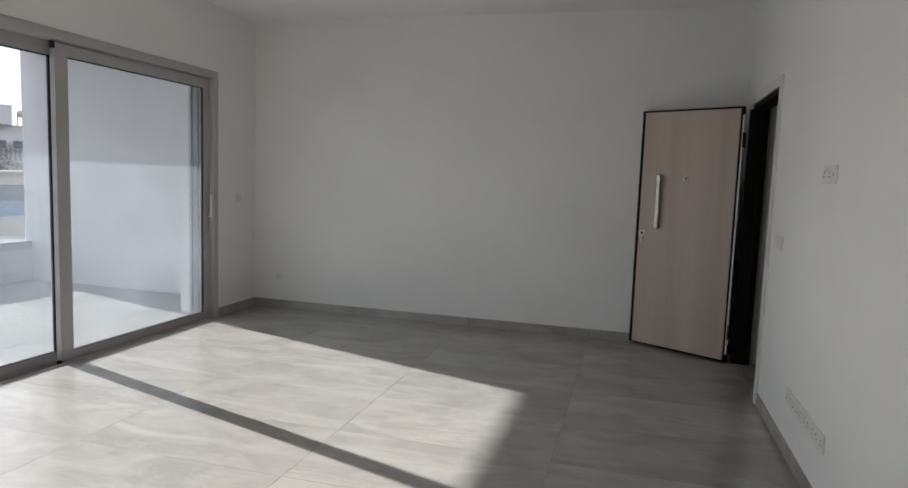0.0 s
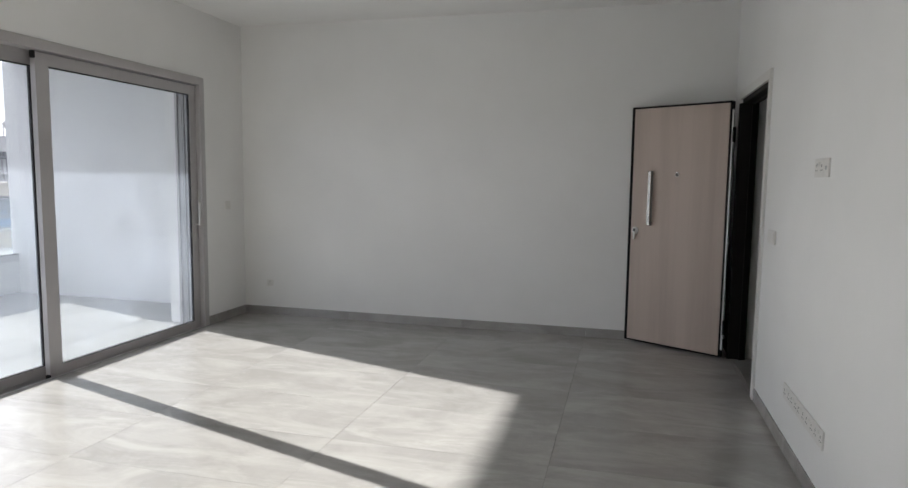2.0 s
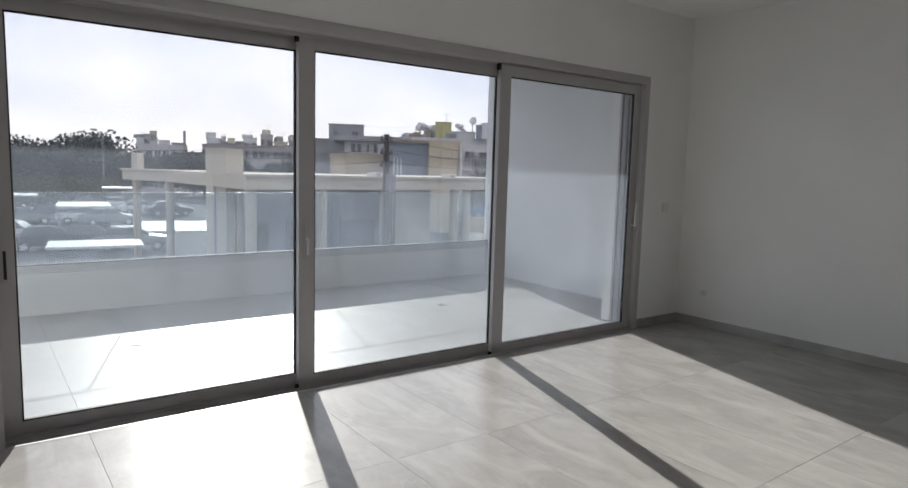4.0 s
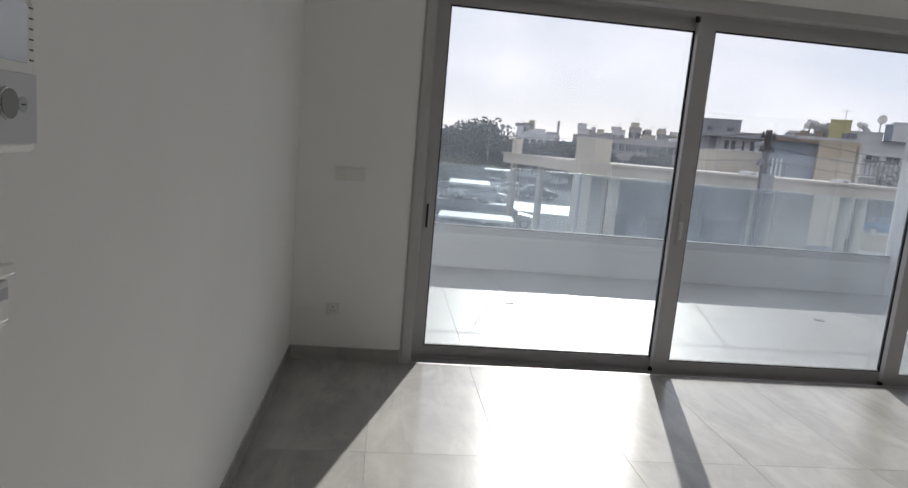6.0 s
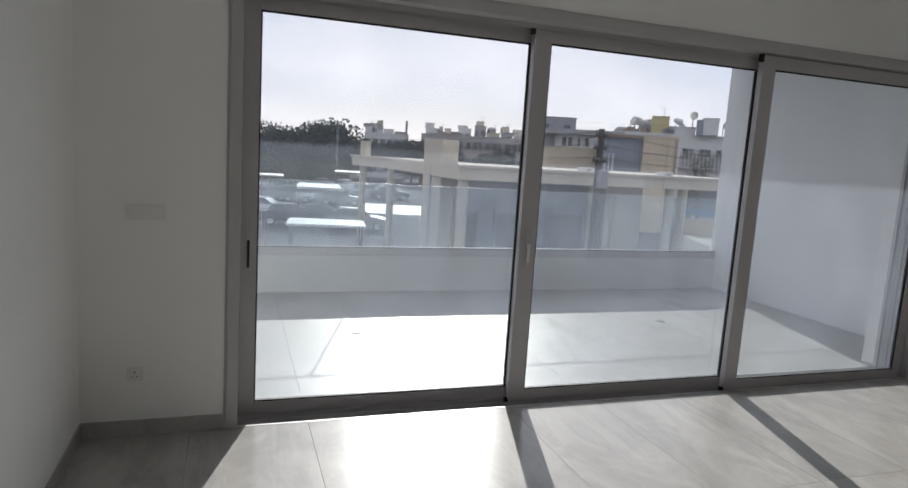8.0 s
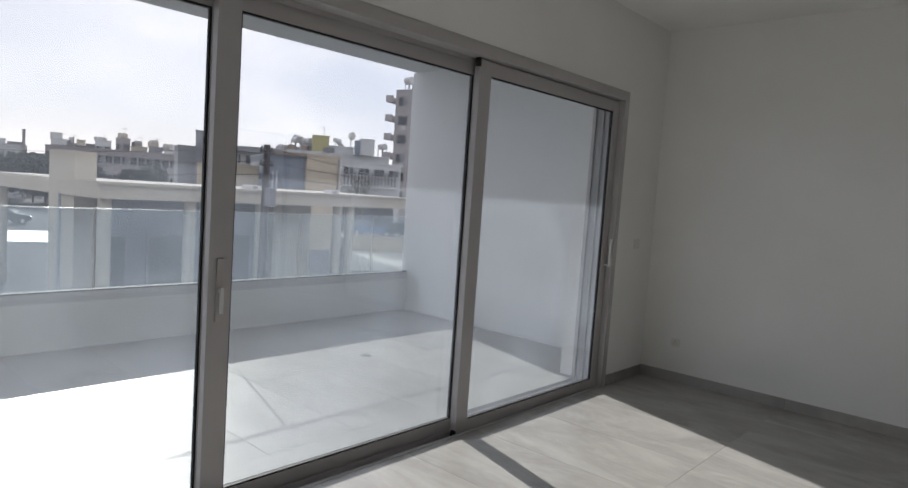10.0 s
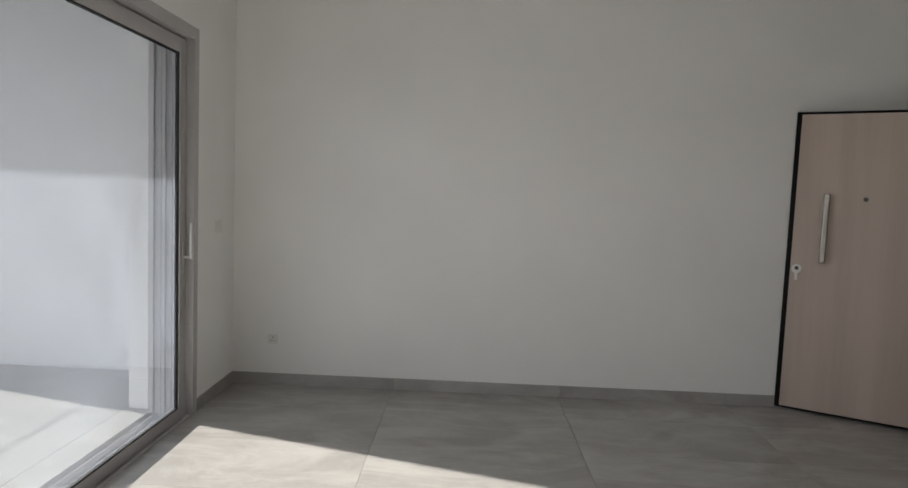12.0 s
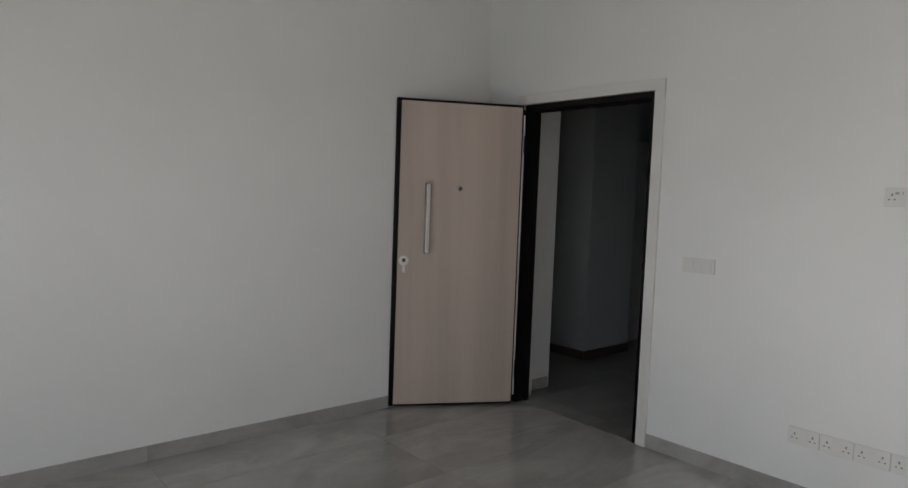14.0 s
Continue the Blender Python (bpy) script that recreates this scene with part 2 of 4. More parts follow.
def empty(name, m, label, category, group="", kind=""):
    e = new(name)
    e.matrix_world = m
    e.empty_display_size = 0.1
    return tagged(e, label, category, group, kind)


# ---- the room ----
W, L, H = 4.79, 6.41, 2.985
WY0, WY1, WZ = 0.685, 5.755, 2.357       # window opening
DY0, DY1, DZ = 5.005, 6.04, 2.12         # entrance opening
S = "structure"
BACK, NEAR = -3.4, -1.0
tagged(boxes("wall_west", [(-0.42, BACK, 0, 0, WY0, H), (-0.42, WY1, 0, 0, L + 0.2, H), (-0.42, WY0, WZ, 0, WY1, H)], M_WALL), "white painted wall around the sliding balcony window", "wall", kind=S)
tagged(boxes("wall_north", [(0, L, 0, W + 0.2, L + 0.2, H)], M_WALL), "plain white painted wall behind the open door", "wall", kind=S)
tagged(boxes("wall_east", [(W, BACK, 0, W + 0.2, DY0, H), (W, DY1, 0, W + 0.2, L, H), (W, DY0, DZ, W + 0.2, DY1, H)], M_WALL), "white painted wall with sockets and the entrance opening", "wall", kind=S)
tagged(boxes("wall_south", [(0, -0.2, 0, 3.12, 0, H)], M_WALL), "white painted wall with thermostat and switch", "wall", kind=S)
tagged(boxes("wall_back", [(0, NEAR - 0.2, 0, W, NEAR, H)], M_WALL), "plain white wall closing the space", "wall", kind=S)
tagged(boxes("ceiling", [(-0.42, BACK - 0.2, H, W + 0.2, L + 0.2, H + 0.2)], M_WALL), "flat white painted ceiling", "ceiling", kind=S)

# ---- balcony ----
PX, EY, BZ = -3.26, 6.60, 2.91
tagged(boxes("balcony_end_wall", [(-3.36, EY, -0.3, -0.42, EY + 0.25, BZ)], M_OUT), "white rendered end wall of the balcony", "wall", kind=S)
tagged(boxes("balcony_ceiling", [(-3.30, BACK, BZ, -0.42, EY + 0.25, BZ + 0.3)], M_OUT), "white soffit of the slab above the balcony", "ceiling", kind=S)
tagged(boxes("balcony_parapet", [(PX - 0.2, BACK, -0.3, PX, EY, 0.385)], M_OUT, bev=0.0), "low white rendered balcony parapet", "parapet", kind=S)
tagged(boxes("balcony_slab", [(PX, BACK, -0.3, -0.42, EY, -0.012)], M_BTILE), "grey bedding under the balcony tiles", "floor", kind=S)

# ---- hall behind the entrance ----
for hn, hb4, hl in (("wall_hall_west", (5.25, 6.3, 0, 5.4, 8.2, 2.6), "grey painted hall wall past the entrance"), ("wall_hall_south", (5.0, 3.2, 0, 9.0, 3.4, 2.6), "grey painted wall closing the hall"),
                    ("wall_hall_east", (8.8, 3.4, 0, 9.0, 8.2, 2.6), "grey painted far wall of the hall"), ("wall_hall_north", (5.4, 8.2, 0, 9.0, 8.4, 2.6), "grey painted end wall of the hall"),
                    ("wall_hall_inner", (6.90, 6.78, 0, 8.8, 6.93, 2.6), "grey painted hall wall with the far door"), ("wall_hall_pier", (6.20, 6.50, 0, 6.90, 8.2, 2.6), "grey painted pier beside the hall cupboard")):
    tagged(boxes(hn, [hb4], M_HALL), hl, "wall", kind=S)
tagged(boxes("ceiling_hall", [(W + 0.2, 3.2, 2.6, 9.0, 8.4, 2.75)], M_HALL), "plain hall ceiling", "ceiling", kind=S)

tagged(boxes("wall_hall_return", [(W + 0.2, 6.12, 0, 5.27, 6.3, 2.6)], M_WALL), "white return wall just outside the entrance", "wall", kind=S)

# ---- ground ----
GZ = -3.9
M_GRD = mat("asphalt", (0.10, 0.10, 0.105), 0.95, var=0.25, scale=0.25, fine=3, spec=0.05)
tagged(boxes("ground", [(-900, -900, GZ - 0.5, 900, 900, GZ)], M_GRD), "grey asphalt ground reaching the horizon", "ground", kind=S)

M_SHOE = mat("dull_grey_aluminium", (0.64, 0.65, 0.66), 0.6, var=0.05)
M_ALUF = mat("mid_grey_aluminium", (0.49, 0.475, 0.475), 0.45, metal=0.1, var=0.04, fine=180)


# ---- sliding window, three leaves on three tracks ----
def sliding_leaf(y0, y1, xf, z0, z1, pull):
    """One sliding leaf: stiles, rails, black gaskets, pane. xf: the face towards the room."""
    leaf = empty("sliding_window_leaf", pose(xf, y0, z0), "grey aluminium sliding glass leaf with a dusty pane", "window", "leaves of the balcony window")
    w, h, sw, d = y1 - y0, z1 - z0, 0.085, 0.041
    sl, rb = sw if pull == "flush" else 0.108, 0.076
    boxes("stile", [(-d, 0, 0, 0, sl, h)], M_ALU, leaf, bev=0.002)
    boxes("stile", [(-d, w - sw, 0, 0, w, h)], M_ALU, leaf, bev=0.002)
    boxes("rail", [(-d, sl, 0, -0.001, w - sw, rb)], M_ALU, leaf, bev=0.002)
    boxes("rail", [(-d, sl, h - 0.085, -0.001, w - sw, h)], M_ALU, leaf, bev=0.002)
    g = 0.008
    boxes("gasket", [(-0.028, sl, rb, -0.008, sl + g, h - 0.085), (-0.028, w - sw - g, rb, -0.008, w - sw, h - 0.085),
                     (-0.028, sl, rb, -0.008, w - sw, rb + g), (-0.028, sl, h - 0.085 - g, -0.008, w - sw, h - 0.085)], M_RUB, leaf, "black rubber gasket")
    p = boxes("pane", [(-0.0195, sl + 0.002, rb + 0.002, -0.0185, w - sw - 0.002, h - 0.087)], M_GLASS, leaf, "clear dusty glass pane")
    p.visible_shadow = False
    if pull == "lever":
        yy = w - sw / 2
        hb = boxes("handle", [(0, yy - 0.014, 0.90, 0.008, yy + 0.014, 1.10)], M_ALU, leaf, "grey handle plate", bev=0.003)
        bm = bmesh.new()
        bm_cyl(bm, (0, yy, 1.005), (0.05, yy, 1.005), 0.008)
        bm_box(bm, 0.042, yy - 0.009, 0.995, 0.058, yy + 0.009, 1.215, bev=0.004)
        part("lever", bm, M_ALUL, hb, "pale aluminium lever")
    if pull == "flush":
        hb = boxes("handle", [(0, 0.026, 0.83, 0.006, 0.056, 1.16)], M_ALU, leaf, "recessed grey pull", bev=0.002)
        boxes("recess", [(0.0062, 0.034, 0.85, 0.0075, 0.048, 1.0)], M_RUB, hb, "dark finger recess")
    if pull == "grip":
        hb = boxes("handle", [(0, 0.036, 0.86, 0.008, 0.066, 1.14)], M_ALU, leaf, "grey handle plate", bev=0.003)
        bm = bmesh.new()
        bm_cyl(bm, (0, 0.051, 1.0), (0.03, 0.051, 1.0), 0.009)
        bm_box(bm, 0.022, 0.043, 0.90, 0.036, 0.059, 1.015, bev=0.004)
        part("lever", bm, M_SHOE, hb, "short grey lever")
    return leaf


FZ0, FZ1 = -0.010, WZ - 0.070
X1, X2, X3 = -0.174, -0.106, -0.036      # room-side faces of the three leaves
sliding_leaf(WY0 + 0.062, 2.462, X1, FZ0, FZ1, "flush")
sliding_leaf(2.366, 4.098, X2, FZ0, FZ1, "grip")
sliding_leaf(3.981, WY1 - 0.062, X3, FZ0, FZ1, "lever")
win = empty("window_1", pose(0, 0, 0), "grey aluminium frame of the three-leaf sliding window", "window frame", kind=S)
fx0, fx1 = -0.27, 0.012
boxes("window_frame", [(fx0, WY0, 0, fx1, WY0 + 0.06, WZ), (fx0, WY1 - 0.06, 0, fx1, WY1, WZ), (fx0, WY0 + 0.06, WZ - 0.06, fx1, WY1 - 0.06, WZ)], M_ALUF, win, bev=0.002)
boxes("window_sill", [(fx0, WY0 + 0.06, -0.06, fx1 - 0.002, WY1 - 0.06, -0.034)], M_ALU, win)
boxes("sill_lip", [(-0.024, WY0 + 0.06, -0.034, -0.004, WY1 - 0.06, 0.001)], M_ALU, win)
for k, xx in enumerate((-0.090, -0.158, -0.228)):
    boxes("track", [(xx - 0.004, WY0 + 0.06, -0.034, xx, WY1 - 0.06, -0.002)], M_ALU, win)
    boxes("track", [(xx - 0.004, WY0 + 0.06, WZ - 0.085, xx, WY1 - 0.06, WZ - 0.06)], M_ALU, win)
    boxes("track", [(xx - 0.004, WY1 - 0.082, 0.0, xx, WY1 - 0.06, WZ - 0.085)], M_ALU, win)
for xx in (-0.125, -0.192):
    boxes("brush_seal", [(xx - 0.004, WY1 - 0.066, -0.03, xx + 0.004, WY1 - 0.0602, WZ - 0.085)], M_PLG, win, "grey brush seal")
boxes("trim", [(0.0, WY0 - 0.012, 0, 0.006, WY0 - 0.001, WZ + 0.012), (0.0, WY1 + 0.001, 0, 0.006, WY1 + 0.012, WZ + 0.012), (0.0, WY0 - 0.001, WZ + 0.001, 0.006, WY1 + 0.001, WZ + 0.012)], M_ALUF, win)
for yy, xx in ((2.366, X2 + 0.006), (3.981, X3 + 0.006)):
    boxes("stopper", [(xx - 0.03, yy - 0.02, FZ1 - 0.045, xx, yy - 0.001, FZ1 + 0.004)], M_RUB, win, "black plastic stopper")
    boxes("stopper", [(xx - 0.03, yy - 0.018, -0.03, xx, yy - 0.001, 0.016)], M_RUB, win, "black plastic stopper")
boxes("threshold", [(-0.44, WY0, -0.03, fx0, WY1, 0.006)], M_BTILE, win, "grey tile outer threshold")
# the balustrade edge's shadow line, laid as a dark strip by the threshold
boxes("edge_shadow", [(-0.458, WY0 - 0.4, -0.006, -0.4405, WY1 + 0.3, 0.0005)], M_PIN, win, "dark strip for the balustrade's shadow along the outer threshold")

M_SHUTG = mat("dark_grey_gasket", (0.09, 0.095, 0.10), 0.8)
# ---- glass balustrade ----
bal = empty("glass_balustrade", pose(PX - 0.06, 0, 0.385), "frameless glass balustrade in a grey shoe on the parapet", "balustrade")
boxes("shoe", [(-0.025, BACK, 0, 0.062, EY, 0.086)], M_SHOE, bal, "grey aluminium base shoe", bev=0.004)
boxes("gasket", [(-0.024, BACK, 0.0862, 0.061, EY, 0.0945)], M_SHUTG, bal, "dark gasket along the glass")
for k in range(-4, 7):
    ya, yb = 0.985 + 1.013 * (k - 1), 0.985 + 1.013 * k
    if k == 6:
        yb = EY - 0.02
    p = boxes("glass_panel", [(-0.007, ya + 0.012, 0.07, 0.007, yb - 0.012, 0.765)], M_RAILG, bal, "tinted safety glass panel")
    p.visible_shadow = False
    if k < 6:
        boxes("post", [(-0.004, yb - 0.003, 0.0945, 0.004, yb + 0.003, 0.765)], M_ALUL, bal, "thin steel post")
boxes("top_edge", [(-0.007, BACK, 0.765, 0.007, EY, 0.768)], M_ALUL, bal, "thin bright edge trim")

# drains in the balcony floor
for dx, dy in ((-1.74, 1.69), (-1.80, 4.75)):
    d = empty("floor_drain", pose(dx, dy, 0.001), "small steel floor drain in the balcony tiles", "drain", "balcony drains")
    bm = bmesh.new()
    bm_cyl(bm, (0, 0, -0.004), (0, 0, 0.003), 0.05, seg=24)
    part("rim", bm, M_PLG, d)
    boxes("slot", [(-0.03, -0.026 + 0.016 * k, 0.003, 0.03, -0.020 + 0.016 * k, 0.0042) for k in range(4)], M_HOLE, d, "dark slots")

# ---- entrance door ----
dfr = empty("door_1", pose(W, 0, 0), "black steel entrance frame in a white casing", "door frame", kind=S)
JY0, JY1 = 5.001, 5.985
boxes("frame", [(-0.004, JY0, 0, 0.20, JY0 + 0.03, 2.078), (-0.03, JY1, 0, 0.11, JY1 + 0.05, 2.078), (-0.004, JY0, 2.078, 0.11, JY1 + 0.05, 2.115)], M_BLK, dfr, bev=0.002)
boxes("frame_stop", [(0.06, JY0 + 0.03, 0, 0.08, JY0 + 0.045, 2.066), (0.06, JY1 - 0.015, 0, 0.08, JY1, 2.066), (0.06, JY0 + 0.03, 2.066, 0.08, JY1, 2.078)], M_BLK, dfr)
boxes("casing", [(-0.016, JY0 - 0.066, 0, 0.0, JY0 - 0.001, 2.1175), (-0.016, JY0 - 0.066, 2.118, 0.0, JY1 + 0.12, 2.183)], M_PLA, dfr, "white door casing", bev=0.002)
boxes("strike_plate", [(0.02, JY0 + 0.03, 0.95, 0.045, JY0 + 0.033, 1.15)], M_CHR, dfr, "steel strike plate")

ang = math.degrees(math.atan2(6.395 - 5.963, 3.936 - 4.699))
door = empty("entrance_door", pose(4.699, 5.963, 0.012, 0, 0, ang), "pale oak laminate security door standing open, black steel edges", "door")
DW, DH, DT = 0.877, 2.088, 0.062
# local x runs from the hinge to the free edge; the visible face is at y = 0, the leaf lies behind it (y < 0)
boxes("leaf", [(0.0, -DT, 0, DW, -0.003, DH)], M_BLK, door, "black steel leaf", bev=0.002)
boxes("panel", [(0.012, -0.003, 0.014, DW - 0.032, 0.006, DH - 0.018)], M_WOOD, door, "pale oak laminate panel with vertical grain", bev=0.002)
boxes("panel", [(0.004, -DT - 0.008, 0.004, DW + 0.020, -DT, DH - 0.004)], M_PLA, door, "white outer panel", bev=0.002)
bm = bmesh.new()
hx, hz = DW - 0.222, 1.06
bm_box(bm, hx - 0.014, 0.045, hz, hx + 0.014, 0.066, hz + 0.465, bev=0.003)
bm_box(bm, hx - 0.012, 0.004, hz + 0.01, hx + 0.012, 0.047, hz + 0.034, bev=0.002)
bm_box(bm, hx - 0.012, 0.004, hz + 0.431, hx + 0.012, 0.047, hz + 0.455, bev=0.002)
pull = part("pull_handle", bm, M_BRS, door, "square steel pull handle")
# added bar whose dark rim gives the shadow lines along the handle
boxes("shadow_bar", [(hx - 0.021, 0.034, hz - 0.005, hx + 0.021, 0.0448, hz + 0.470)], M_PIN, pull, "added dark bar for the shadow lines beside the handle", bev=0.002)
bm = bmesh.new()
bm_cyl(bm, (0.43, 0.005, 1.50), (0.43, 0.012, 1.50), 0.019, seg=20)
pe = part("peephole", bm, M_BRS, door, "small steel peephole")
bm = bmesh.new()
bm_cyl(bm, (0.43, 0.012, 1.50), (0.43, 0.0135, 1.50), 0.0135, seg=16)
part("lens", bm, M_DARKW, pe, "dark lens")
bm = bmesh.new()
bm_cyl(bm, (DW - 0.073, 0.005, 1.002), (DW - 0.073, 0.014, 1.002), 0.034, 0.030, seg=28)
lk = part("lock", bm, M_PLA, door, "round pale lock rose")
boxes("latch", [(DW, -0.04, 0.925, DW + 0.006, -0.022, 0.955)], M_CHR, door, "small steel latch in the free edge", bev=0.001)
bm = bmesh.new()
bm_cyl(bm, (DW - 0.073, 0.013, 1.005), (DW - 0.073, 0.022, 1.005), 0.017, seg=18)
part("cylinder", bm, M_CHR, lk)
boxes("keyhole", [(DW - 0.082, 0.022, 0.992, DW - 0.064, 0.0235, 1.018)], M_HOLE, lk, "dark keyhole")
boxes("key", [(DW - 0.081, 0.022, 0.925, DW - 0.064, 0.028, 0.996)], M_PLA, lk, "key hanging in the lock")
for hz in (0.25, 1.82):
    bm = bmesh.new()
    bm_cyl(bm, (-0.016, -0.02, hz - 0.06), (-0.016, -0.02, hz + 0.06), 0.014, seg=14)
    bm_box(bm, -0.014, -0.03, hz - 0.05, 0.002, -0.012, hz + 0.05)
    part("hinge", bm, M_BLK, door)
for hz in (0.16, 0.45, 0.95, 1.2, 1.48, 1.76):
    bm = bmesh.new()
    bm_cyl(bm, (-0.006, -0.041, hz), (-0.016, -0.041, hz), 0.010, seg=12)
    part("dog_bolt", bm, M_ALUL, door, "steel bolt in the hinge edge")
boxes("edge_strip", [(-0.013, -0.016, 0.06, 0.0, -0.009, 2.02)], M_ALUL, door, "thin steel strip on the hinge edge")


# ---- wall plates: local x along the wall, z up, y out of the wall ----
def plate_base(name, m, w, h, label, category, group, t=0.009):
    e = empty(name, m, label, category, group)
    boxes("plate", [(-w / 2, 0, -h / 2, w / 2, t, h / 2)], M_PLA, e, bev=0.003)
    return e


def uk_socket(m, n, label, group="wall sockets"):
    e = empty("wall_socket", m, label, "socket", group)
    for k in range(n):
        x = (k - (n - 1) / 2) * 0.149
        pl = boxes("plate", [(x - 0.073, 0, -0.043, x + 0.073, 0.009, 0.043)], M_PLA, e, bev=0.003)
        for s in (-1, 1):
            cx = x + s * 0.042
            boxes("pin_holes", [(cx - 0.0035, 0.009, 0.004, cx + 0.0035, 0.0098, 0.016), (cx - 0.015, 0.009, -0.014, cx - 0.007, 0.0098, -0.008), (cx + 0.007, 0.009, -0.014, cx + 0.015, 0.0098, -0.008)], M_PIN, pl, "three grey pin holes")
            boxes("rocker", [(x + s * 0.008 - 0.006, 0.009, 0.012, x + s * 0.008 + 0.006, 0.012, 0.028)], M_PLA, pl, bev=0.001)
    return e


def small_socket(m, label):
    e = empty("wall_socket", m, label, "socket", "wall sockets")
    pl = boxes("plate", [(-0.037, 0, -0.035, 0.037, 0.009, 0.035)], M_PLA, e, bev=0.003)
    boxes("pin_holes", [(-0.0035, 0.009, 0.004, 0.0035, 0.0098, 0.016), (-0.015, 0.009, -0.014, -0.007, 0.0098, -0.008), (0.007, 0.009, -0.014, 0.015, 0.0098, -0.008)], M_PIN, pl, "three grey pin holes")
    return e


def wall_switch(m, n, w, h, label):
    e = plate_base("wall_switch", m, w, h, label, "switch", "wall switches", 0.010)
    iw = (w - 0.03) / n
    for k in range(n):
        a = -w / 2 + 0.015 + k * iw
        boxes("rocker", [(a + 0.001, 0.010, -h / 2 + 0.014, a + iw - 0.001, 0.0145, h / 2 - 0.014)], M_PLA, e, bev=0.002)
    return e


EASTW = lambda y, z: pose(W, y, z, 0, 0, 90)
WESTW = lambda y, z: pose(0, y, z, 0, 0, -90)
NORTHW = lambda x, z: pose(x, L, z, 0, 0, 180)
SOUTHW = lambda x, z: pose(x, 0, z, 0, 0, 0)
uk_socket(EASTW(3.762, 0.328), 5, "long row of white double sockets low on the wall")
e = uk_socket(EASTW(3.727, 1.523), 1, "white double socket at screen height")
tv = plate_base("outlet_plate", EASTW(3.615, 1.523), 0.076, 0.086, "white aerial and network outlet plate", "outlet", "wall sockets")
boxes("outlet", [(-0.009, 0.009, -0.009, 0.009, 0.0105, 0.009)], M_PLG, tv, "small grey outlet")
boxes("outlet", [(-0.004, 0.009, 0.012, 0.03, 0.011, 0.022)], M_PLG, e, "small grey outlet")
wall_switch(EASTW(4.668, 1.121), 3, 0.19, 0.084, "white three-rocker light switch beside the entrance")
wall_switch(EASTW(2.36, 1.114), 1, 0.086, 0.09, "white single light switch on the white wall")
small_socket(NORTHW(0.298, 0.335), "small white socket low in the corner")
wall_switch(WESTW(6.11, 1.16), 1, 0.086, 0.086, "white switch between window and corner")
wall_switch(WESTW(0.305, 1.148), 3, 0.175, 0.08, "white triple switch beside the window")
small_socket(WESTW(0.25, 0.325), "small white socket beside the window")

th = empty("thermostat", SOUTHW(2.97, 1.433), "white and grey wall thermostat with a round dial", "thermostat")
boxes("case", [(-0.07, 0, -0.112, 0.07, 0.024, 0.098)], M_PLA, th, bev=0.010)
boxes("face", [(-0.066, 0.024, -0.1, 0.066, 0.0265, -0.004)], M_PLS, th, "pale grey lower face", bev=0.0012)
sc = boxes("screen", [(-0.044, 0.024, 0.010, 0.044, 0.026, 0.090)], M_LCD, th, "pale display", bev=0.001)
for s in (-1, 1):
    for k in range(6):
        boxes("scale_mark", [(s * 0.058 - 0.005, 0.0240, 0.014 + 0.014 * k, s * 0.058 + 0.005, 0.0248, 0.016 + 0.014 * k)], M_HOLE, th, "short dark mark")
bm = bmesh.new()
bm_cyl(bm, (0.006, 0.0265, -0.046), (0.006, 0.0295, -0.046), 0.022, seg=28)
dl = part("dial", bm, M_CHR, th, "chrome ring")
bm = bmesh.new()
bm_cyl(bm, (0.006, 0.0295, -0.046), (0.006, 0.0305, -0.046), 0.0198, seg=24)
part("cap", bm, M_PIN, dl)
for s in (-1, 1):
    bm = bmesh.new()
    bm_cyl(bm, (0.006 + s * 0.036, 0.0265, -0.046), (0.006 + s * 0.036, 0.0275, -0.046), 0.011, seg=20)
    bt = part("button", bm, M_PLG, th)
    boxes("mark", [(0.006 + s * 0.036 - 0.005, 0.0275, -0.047, 0.006 + s * 0.036 + 0.005, 0.0282, -0.045)], M_HOLE, bt, "dark mark")
sw = plate_base("wall_switch", SOUTHW(3.003, 1.125), 0.09, 0.088, "white light switch below the thermostat", "switch", "wall switches", 0.012)
boxes("hood", [(-0.045, 0.012, 0.030, 0.045, 0.024, 0.046)], M_PLA, sw, bev=0.003)
rk = boxes("rocker", [(-0.033, 0.012, -0.034, 0.033, 0.020, 0.024)], M_PLA, sw, bev=0.003)
boxes("band", [(-0.030, 0.020, -0.002, 0.030, 0.0208, 0.014)], M_PLG, rk, "grey indicator band")

hdoor = empty("hall_cupboard", pose(6.195, 6.93, 0), "dark brown wooden door on the hall wall", "door")
boxes("leaf", [(-0.04, 0.06, 0.01, 0, 0.92, 2.08)], M_DARKW, hdoor, bev=0.003)
boxes("frame", [(-0.05, 0, 0, 0, 0.058, 2.14), (-0.05, 0.922, 0, 0, 0.98, 2.14), (-0.05, 0.058, 2.082, 0, 0.922, 2.14)], M_DARKW, hdoor)

# hall: far door with a black pull
hd = empty("hall_door", pose(7.46, 6.775, 0), "white hall door with a long black pull bar", "door")
boxes("leaf", [(-0.45, -0.04, 0.01, 0.45, 0, 2.1)], M_PLA, hd, bev=0.003)
bm = bmesh.new()
bm_box(bm, -0.355, -0.09, 0.93, -0.295, -0.06, 1.92, bev=0.004)
bm_box(bm, -0.335, -0.06, 1.03, -0.315, -0.04, 1.06)
